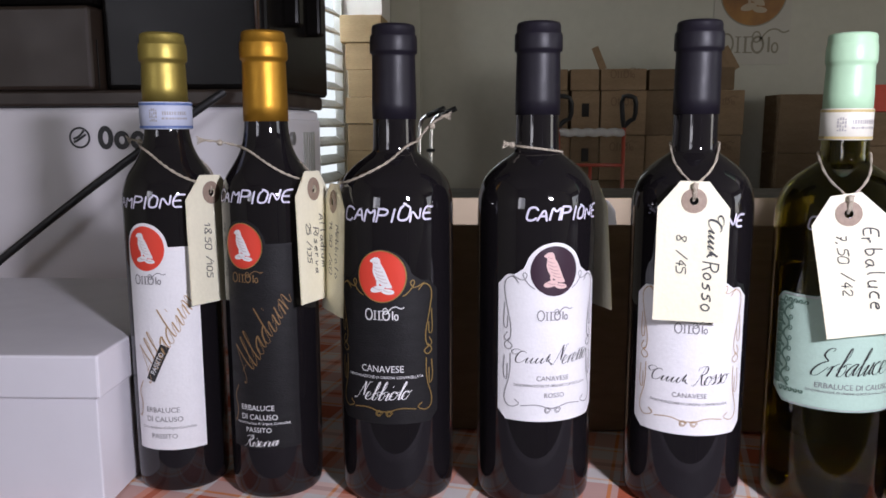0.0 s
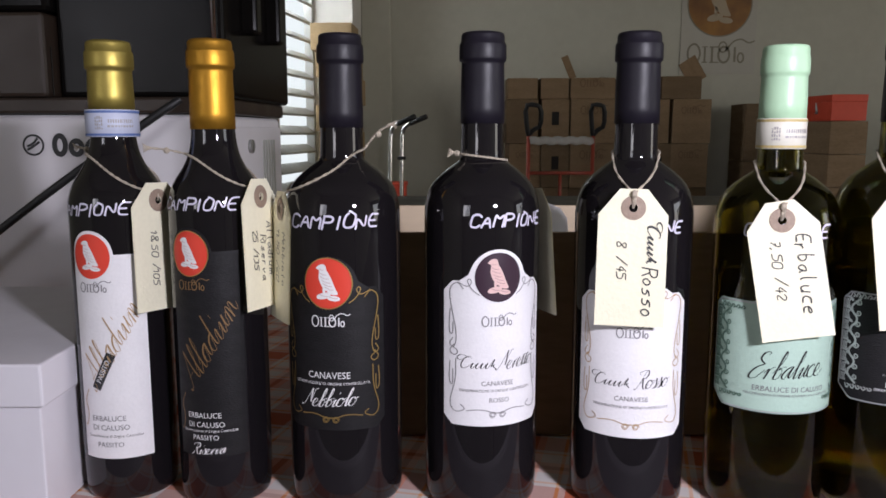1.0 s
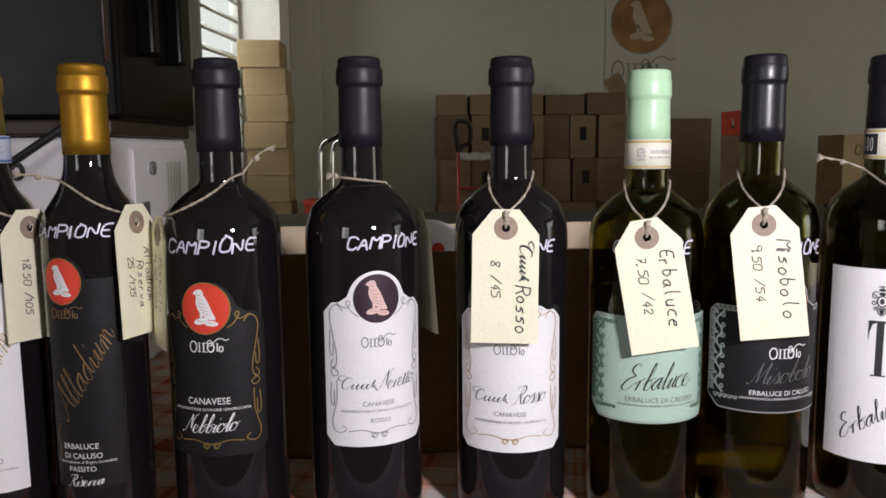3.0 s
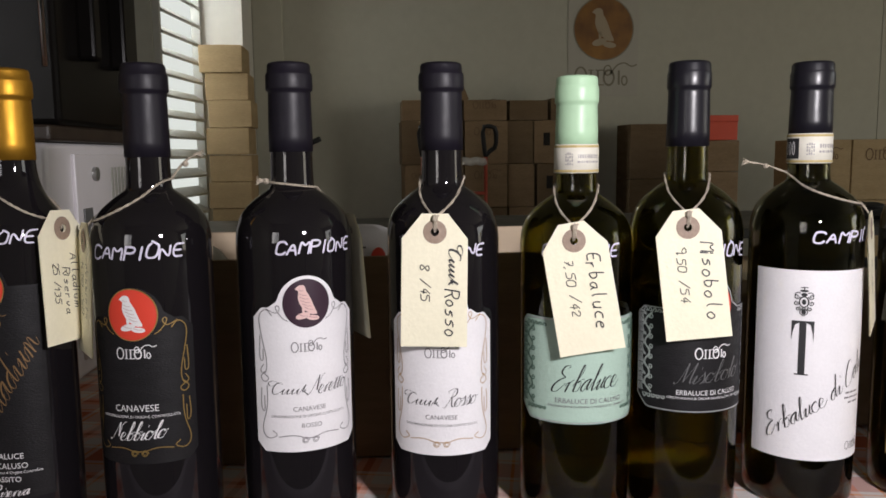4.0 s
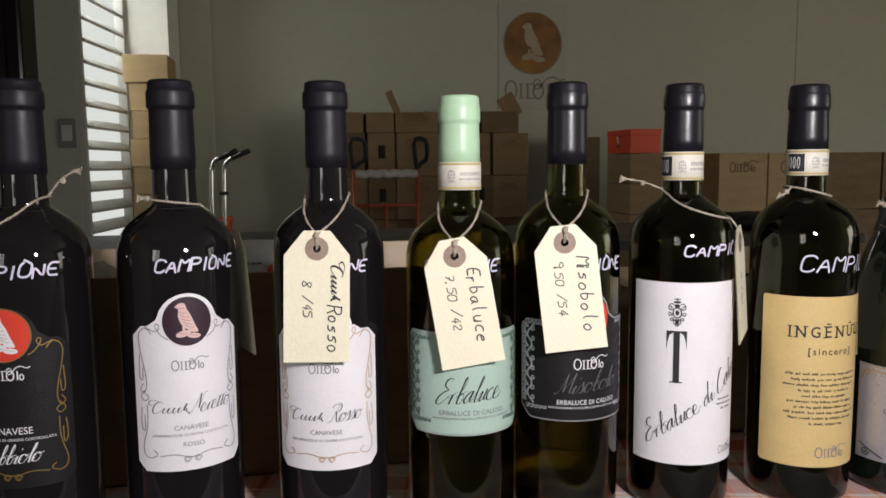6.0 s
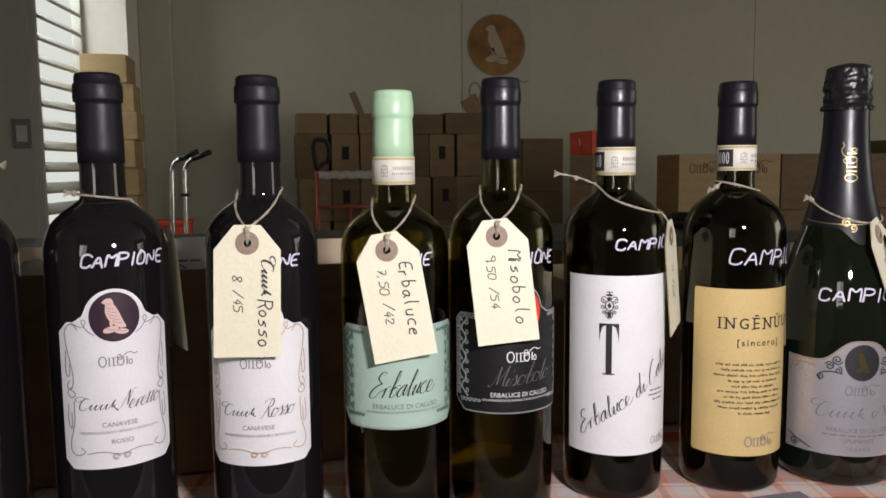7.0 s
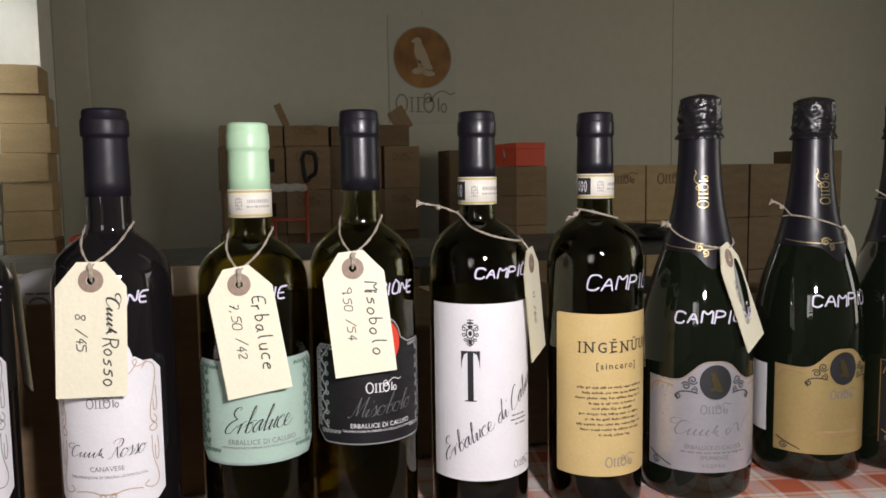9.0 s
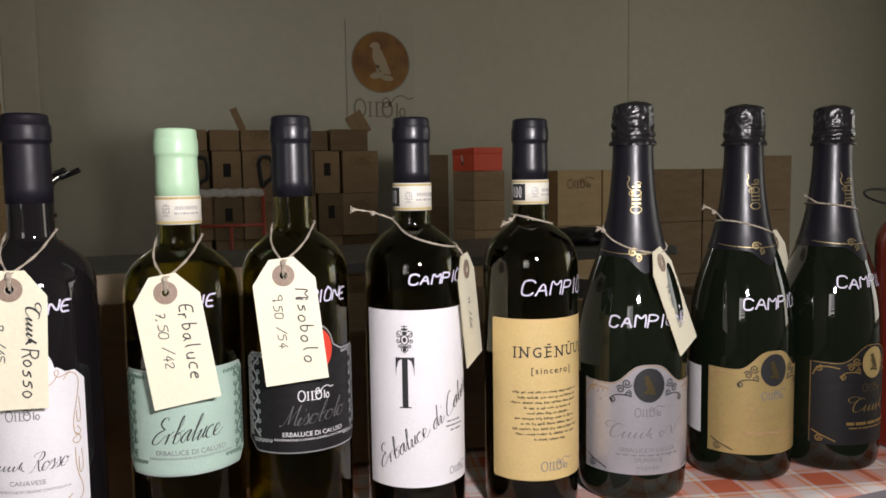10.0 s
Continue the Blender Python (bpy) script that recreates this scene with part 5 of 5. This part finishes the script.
def sparkling(x, y, paper, angle, label_text, mark_angle, mark_z, seed, label, line, foil_angle, word):
    b = bottle(x, y, SPARKLING, GLASS_GREEN, label, 0.32, 0.2, None)
    off = lambda v: radius_at(SPARKLING, v)
    low = lambda a: 0.198 - 0.013 * math.exp(-((a - 0.25) / 0.33) ** 2)
    vs, fs, n = [], [], 64
    for j in range(n):
        a = -math.pi + 2 * math.pi * j / n
        for k in range(13):
            z = low(a) + (0.291 - low(a)) * k / 12
            r = off(z) + 0.0005
            s = a + radians(foil_angle)
            vs.append((r * math.sin(s), -r * math.cos(s), z))
    for j in range(n):
        for k in range(12):
            i = (j + 1) % n
            fs.append((13 * j + k, 13 * i + k, 13 * i + k + 1, 13 * j + k + 1))
    foil = part("neck_foil", (vs, fs), CAP_SHINY, b, "satin black neck foil", True)
    part("foil_mark", wrap(turned(wordmark(0, 0, 0.029), 90, 0.0, 0.246), off, foil_angle + 4, 0.0010), INK_FOIL, foil, "plain gold blocks down the neck")
    part("foil_line", wrap(ribbon([(-0.030, 0.203), (-0.02, 0.2015), (0.0, 0.200), (0.02, 0.2005), (0.032, 0.202)], 0.0007), off, foil_angle - 8, 0.0009), INK_FOIL, foil)
    part("foil_crest", wrap(join(spiral(0.0, 0.2015, 0.0034, 60, 1.4, 0.0011), spiral(0.0045, 0.1975, 0.0028, 240, 1.3, 0.0010), ribbon([(-0.003, 0.203), (0.001, 0.205), (0.005, 0.2025)], 0.0010)), off, foil_angle - 4, 0.0010), INK_FOIL, foil, "gold crest shape")
    part("cork_hood", hood(0.0166, 0.287, 0.3225, seed), FOIL_BLACK, b, "wrinkled black foil over the cork", True)
    half, r = 0.0555, 0.0446
    z0, z1 = 0.0255, 0.1145
    rise = 0.0165
    base = z1 - rise
    edge = lambda u: base + rise * math.exp(-(abs(u) / 0.0205) ** 3.2) + 0.0015 * (abs(u) / half) ** 2
    lab, ink = put_label(b, r, angle, half, edge, lambda u: z0, paper, label_text)
    gilt = line if line is INK_GOLD else INK_BRONZE
    ink("border", ribbon([(-half + 0.001, z0 + 0.001)] + [(q, edge(q) - 0.0010) for q in [(-half + 0.001) + 2 * (half - 0.001) * k / 40 for k in range(41)]] + [(half - 0.001, z0 + 0.001)], 0.0007, 0, True), gilt, 0.0007)
    zc = z1 - 0.0165
    ink("emblem", ellipse(0.0, zc, 0.0124, 0.0138, 36), PAPER_GOLD if line is INK_GOLD else INK_BLACK, 0.0009, "gold oval emblem" if line is INK_GOLD else "black oval emblem")
    ink("emblem_shape", emblem_bird(0, zc, 0.0105), INK_DIM, 0.0012)
    for s in (-1, 1):
        curls = [spiral(s * 0.0175, zc + 0.0015, 0.0038, 200, 1.6, 0.0009, s), spiral(s * 0.0225, zc - 0.0035, 0.0034, 20, 1.5, 0.0009, s), spiral(s * 0.0165, zc - 0.0065, 0.0028, 90, 1.4, 0.0008, s),
                 ribbon([(s * 0.0135, zc - 0.009), (s * 0.020, zc - 0.0075), (s * 0.028, zc - 0.0085), (s * 0.031, zc - 0.0125), (s * 0.0285, zc - 0.0150)], 0.0009), spiral(s * 0.0285, zc - 0.0125, 0.0026, 0, 1.3, 0.0008, s),
                 spiral(s * (half - 0.0085), z0 + 0.0055, 0.0034, 180, 1.5, 0.0008, s), ribbon([(s * (half - 0.003), z0 + 0.012), (s * (half - 0.007), z0 + 0.0095), (s * (half - 0.014), z0 + 0.0065), (s * (half - 0.022), z0 + 0.0030)], 0.0009)]
        ink("ornament", join(*curls), line, 0.0008, "curled corner ornament")
        ink("corner_ornament", join(spiral(s * (half - 0.0075), base - 0.005, 0.0032, 100, 1.4, 0.0008, s), ribbon([(s * (half - 0.003), base - 0.0115), (s * (half - 0.006), base - 0.0035), (s * (half - 0.015), base - 0.0030), (s * (half - 0.024), base - 0.0048)], 0.0010)), gilt, 0.0008)
    ink("maker_mark", wordmark(0.0, z0 + 0.0505, 0.024), INK_GREY if line is not INK_GOLD else INK_DIM)
    if word:
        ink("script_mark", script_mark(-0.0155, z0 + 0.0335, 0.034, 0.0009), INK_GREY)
        ink("script_swash", pen([(0.010, z0 + 0.029), (0.013, z0 + 0.0365), (0.008, z0 + 0.0345), (0.010, z0 + 0.0285), (0.019, z0 + 0.0425), (0.0205, z0 + 0.0285), (0.027, z0 + 0.0425), (0.031, z0 + 0.043)], 0.0009), INK_GREY)
        ink("lettering", lettering("ERBALUCE DI CALUSO", 0.0048, 0, z0 + 0.0200, 0, 0.95), INK_GREY)
        ink("small_lettering", join(lettering("SPUMANTE", 0.0048, 0, z0 + 0.0118, 0, 0.95), lettering("V.S.Q.P.R.D.", 0.0040, 0, z0 + 0.0055, 0, 0.95)), INK_GREY)
        ink("fine_lettering", bars(0, z0 + 0.0160, 0.052, 0.0011, 3, 9, 0.2), INK_GREY)
    else:
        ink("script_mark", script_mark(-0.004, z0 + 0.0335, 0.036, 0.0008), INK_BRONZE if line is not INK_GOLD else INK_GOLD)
        ink("fine_lettering", join(bars(0, z0 + 0.0190, 0.050, 0.0026, 13, 5), bars(0, z0 + 0.0150, 0.046, 0.0010, 15, 7)), INK_BRONZE if line is not INK_GOLD else INK_GOLD)
    hand_mark(b, SPARKLING, mark_angle, mark_z, 0.0097, 1.18, "CAMPIONE", seed, 0.0014)
    return b


def turned(geo, degrees, cu, cv):
    c, s = math.cos(radians(degrees)), math.sin(radians(degrees))
    return [(cu + c * x - s * y, cv + s * x + c * y) for x, y in geo[0]], geo[1]


sparkling(0.606, 0.513, PAPER_SILVER, -17, "silver foil label", -8.5, 0.149, 31, "sparkling wine bottle with silver label and black foil", INK_BLACK, -30, True)
back = sparkling(0.7205, 0.512, PAPER_GOLD, -5, "gold foil label", 11.5, 0.1545, 32, "sparkling wine bottle with gold label and black foil", INK_BLACK, -15, False)
part("back_label", wrap(sheet(0.02, lambda u: 0.097, lambda u: 0.038, 16), 0.0446, -112, 0.0004), PAPER_WHITE, back, "white paper back label")
sparkling(0.810, 0.499, PAPER_BLACK, 6, "black label with gold corners", 16, 0.168, 33, "sparkling wine bottle with black and gold label", INK_GOLD, -8, False)
rose = bottle(0.914, 0.49, BORDEAUX, GLASS_ROSE, "rose wine bottle at the end of the row", 0.285, 0.235, CAP_BLACK, cap_label="matt black capsule")

# ---- price tags ----
TAG_W, TAG_H = 0.0415, 0.0835
NECK = {"bordeaux": BORDEAUX, "slim": SLIM, "sparkling": SPARKLING, "mint": scaled(BORDEAUX, 0.2985 / 0.307)}


def tag_card():
    """Card with cut top corners and a punched hole; origin at the hole."""
    w, h, c, e = TAG_W / 2, TAG_H, 0.0125, 0.0115
    rim = [(-w, -h + e), (w, -h + e), (w, e - c * 1.25), (w - c, e), (-w + c, e), (-w, e - c * 1.25)]
    n, r = 24, 0.0026
    hole = [(r * math.cos(2 * math.pi * k / n), r * math.sin(2 * math.pi * k / n)) for k in range(n)]
    outer = []
    for k in range(n):
        d = Vector((math.cos(2 * math.pi * k / n), math.sin(2 * math.pi * k / n)))
        best = 1.0
        for i in range(6):
            a, b = Vector(rim[i]), Vector(rim[(i + 1) % 6])
            ed = b - a
            den = d.x * ed.y - d.y * ed.x
            if abs(den) > 1e-9:
                t = (a.x * ed.y - a.y * ed.x) / den
                s = (a.x * d.y - a.y * d.x) / den
                if t > 0 and -1e-6 <= s <= 1 + 1e-6:
                    best = min(best, t)
        outer.append((d * best)[:])
    bm = bmesh.new()
    th = 0.00035
    for y in (-th, th):
        ring = [bm.verts.new((x, y, z)) for x, z in hole]
        edge = [bm.verts.new((x, y, z)) for x, z in outer]
        corner = [bm.verts.new((x, y, z)) for x, z in rim]
        for k in range(n):
            bm.faces.new((ring[k], edge[k], edge[(k + 1) % n], ring[(k + 1) % n]))
        angs = [math.atan2(z, x) % (2 * math.pi) for x, z in rim]
        for q, v in zip(angs, corner):
            k = int(q / (2 * math.pi) * n) % n
            bm.faces.new((edge[k], v, edge[(k + 1) % n]))
    bmesh.ops.recalc_face_normals(bm, faces=bm.faces[:])
    return bm


def cord(points, r=0.00085):
    p = smooth_line(points, 2)
    out = []
    for k in range(2):
        q = []
        for i, v in enumerate(p):
            a = i * 1.3 + k * math.pi
            q.append(v + Vector((math.cos(a), math.sin(a) * 0.6, math.sin(a))) * r * 0.42)
        out.append(tube(q, r * 0.68, 6))
    return join(*out)


def price_tag(x, y, kind, tag_angle, hole_r, hole_z, face, swing, lean, words, seed, tail=None, front=False, loop_z=0.231, drop=0.010, tail_up=0.004, tail_len=0.020, sag=1.0):
    """A manila tag tied round a bottle's neck. Angles run round the bottle from the side that faces -y."""
    prof = NECK[kind]
    t = thing("price_tag", pose(x, y, TABLE_Z), "manila price tag with handwriting, tied with twine", "tag", "price tags")
    ta = radians(tag_angle)
    hole = Vector((hole_r * math.sin(ta), -hole_r * math.cos(ta), hole_z))
    m = Matrix.Translation(hole) @ pose(0, 0, 0, lean, swing, face)
    card = part("card", tag_card(), MANILA, t)
    card.matrix_local = m
    n = 28
    vs = [(r * math.cos(2 * math.pi * k / n), -0.0007 - 0.0004 * (r < 0.005), r * math.sin(2 * math.pi * k / n)) for r in (0.0026, 0.0074) for k in range(n)]
    eye = part("eyelet", (vs, [(k, (k + 1) % n, n + (k + 1) % n, n + k) for k in range(n)]), EYELET, card, "brown fibre eyelet")
    for body, h, cu, cv, pitch in words:
        if body == "*":
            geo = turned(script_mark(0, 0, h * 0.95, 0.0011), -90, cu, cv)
        else:
            geo = handwriting(body, h, cu, cv, 0.00085 if h > 0.008 else 0.0006, seed, -90, pitch, 0.2)
        part("handwriting", flat(geo, 0.0008), INK_BLACK, card, "black pen handwriting")
    knot = hole + Vector((0.0, -0.0012, 0.0085)) if front else hole + Vector((0.004 * -math.sin(ta), 0.004 * math.cos(ta), 0.008))

    def around(a, z):
        r = radius_at(prof, z) + 0.0012
        return Vector((r * math.sin(a), -r * math.cos(a), z))
    if front:
        line = [hole + Vector((0, 0.001, 0)), hole + Vector((0.0008, -0.0016, 0.004)), knot]
        line += [around(ta - 0.45, loop_z - 0.012), around(ta - 1.35, loop_z)] + [around(ta - 1.35 - k * (2 * math.pi - 2.7) / 10, loop_z + 0.002) for k in range(1, 10)] + [around(ta + 1.35, loop_z), around(ta + 0.45, loop_z - 0.012), knot]
        part("twine", cord(line), TWINE, t, "natural twine", True)
        bmk = bmesh.new()
        bmesh.ops.create_icosphere(bmk, subdivisions=2, radius=0.0019)
        for v in bmk.verts:
            v.co = knot + Vector((v.co.x, v.co.y, v.co.z * 1.4))
        part("knot", bmk, TWINE, t, smooth=True)
        part("tie", cord([knot, hole + Vector((-0.0006, -0.0014, 0.004)), hole + Vector((0, 0.001, 0.0005))]), TWINE, t, smooth=True)
    else:
        line = []
        for k in range(25):
            a = ta + 2 * math.pi * k / 24
            line.append(around(a, loop_z - drop * (0.5 + 0.5 * math.cos(a - ta)) ** sag))
        part("twine", cord(line), TWINE, t, "natural twine loop", True)
        low = around(ta, loop_z - drop)
        part("tie", cord([low, (low + hole) / 2 + Vector((math.sin(ta), -math.cos(ta), 0.2)) * 0.003, hole]), TWINE, t, smooth=True)
    if tail is not None:
        a = radians(tail)
        s = around(a, loop_z - (drop * (0.5 + 0.5 * math.cos(a - ta)) ** sag if not front else 0))
        o = Vector((math.sin(a), -math.cos(a), 0))
        e = s + o * tail_len + Vector((0, 0, tail_up))
        part("tail", cord([s, s + o * tail_len * 0.5 + Vector((0, 0, tail_up * 0.7)), e]), TWINE, t, smooth=True)
        side = Vector((math.cos(a), math.sin(a), 0))
        for f in range(5):
            q = (f - 2) * 0.5
            part("frayed_end", tube([e - o * 0.002, e + o * 0.002 + Vector((0, 0, 0.0012 * q)) + side * 0.0006 * q, e + o * 0.0045 + Vector((0, 0, 0.0026 * q)) + side * 0.0012 * q], 0.00035, 5), TWINE, t)
        bmk = bmesh.new()
        bmesh.ops.create_icosphere(bmk, subdivisions=2, radius=0.0021)
        for v in bmk.verts:
            v.co = s + o * tail_len * 0.55 + Vector((0, 0, tail_up * 0.6)) + v.co
        part("knot", bmk, TWINE, t, smooth=True)
    return t


A = dict(front=True)
price_tag(0.160, 0.536, "bordeaux", -14, 0.0395, 0.1995, -8, 1, -6, (("*", 0.024, 0.0115, -0.021, 1), ("Rosso", 0.0088, 0.0115, -0.0515, 0.82), ("8 /45", 0.0054, -0.006, -0.032, 1.0)), 51, **A)
price_tag(0.2505, 0.529, "mint", -18, 0.0385, 0.1925, -10, -9.5, -6, (("Erbaluce", 0.0088, 0.0100, -0.034, 0.82), ("7,50 /42", 0.0056, -0.006, -0.030, 1.0)), 52, loop_z=0.2245, **A)
price_tag(0.328, 0.527, "bordeaux", -22, 0.0395, 0.1995, -12, -6, -6, (("Misobolo", 0.0088, 0.0108, -0.036, 0.90), ("9,50 /54", 0.0056, -0.006, -0.030, 1.0)), 53, **A)
price_tag(-0.183, 0.549, "slim", 70, 0.0330, 0.2010, 60, 2, -3, (("18,50 /105", 0.0050, -0.005, -0.038, 0.95),), 54, tail=-120, drop=0.024, sag=2.8)
price_tag(-0.1145, 0.541, "slim", 70, 0.0335, 0.2040, 70, 2, -3, (("Alladium", 0.006, 0.008, -0.034, 0.9), ("Riserva", 0.006, 0.000, -0.040, 0.9), ("25 /135", 0.0050, -0.009, -0.034, 0.9)), 55, tail=-78, tail_len=0.022, drop=0.021, sag=2.8)
price_tag(-0.031, 0.541, "bordeaux", -70, 0.0405, 0.196, -62, -2, -3, (("Nebbiolo", 0.006, 0.009, -0.032, 0.9), ("11,50 /60", 0.0056, -0.003, -0.030, 0.9)), 56, tail=78, tail_up=0.016, tail_len=0.018, drop=0.026, sag=2.2, loop_z=0.234)
price_tag(0.0607, 0.538, "bordeaux", 108, 0.0400, 0.1965, 107, 3, -3, (), 57, tail=-70, tail_len=0.004, tail_up=0.001, drop=0.004)
price_tag(0.4195, 0.531, "bordeaux", 58, 0.0405, 0.194, 50, -7, -3, (("11 /66", 0.0056, -0.002, -0.034, 1.0),), 58, tail=-95, tail_len=0.028, tail_up=0.008, drop=0.022, loop_z=0.2335)
price_tag(0.515, 0.521, "bordeaux", 84, 0.0395, 0.180, 62, -2, -2, (), 59, tail=-75, tail_len=0.010, tail_up=-0.006, drop=0.008, loop_z=0.2335)
price_tag(0.606, 0.513, "sparkling", 8, 0.0325, 0.193, 34, -12, -15, (("*", 0.022, 0.009, -0.030, 1), ("14,50 /85", 0.0056, -0.004, -0.036, 0.9)), 60, tail=-95, tail_len=0.004, drop=0.024, loop_z=0.225)
price_tag(0.7205, 0.512, "sparkling", 98, 0.0430, 0.199, 22, -9, -8, (), 61, tail=-85, tail_len=0.020, tail_up=0.012, drop=0.016, loop_z=0.223)


def loose_twine():
    t = thing("twine_loop", pose(0.810, 0.499, TABLE_Z), "natural twine tied round a sparkling bottle's neck", "twine")
    pts = [Vector((math.sin(q), -math.cos(q), 0)) * (radius_at(SPARKLING, 0.232) + 0.0016) + Vector((0, 0, 0.232 - 0.004 * math.sin(q))) for q in [2 * math.pi * k / 24 for k in range(25)]]
    part("loop", cord(pts), TWINE, t, smooth=True)
    part("tail", cord([(-0.0205, -0.004, 0.236), (-0.030, -0.006, 0.239), (-0.042, -0.010, 0.243)]), TWINE, t, smooth=True)


loose_twine()
ringlet = tagged(part("wire_ring", tube([Vector((0.898 + 0.021 * math.cos(q), 0.512 + 0.021 * math.sin(q), TABLE_Z + 0.2385 + 0.002 * math.cos(q) + 0.007 * math.sin(q))) for q in [2 * math.pi * k / 32 for k in range(32)]], 0.0012, 6, True), RUBBER, smooth=True), "thin black wire ring hung on the end bottle", "ring")
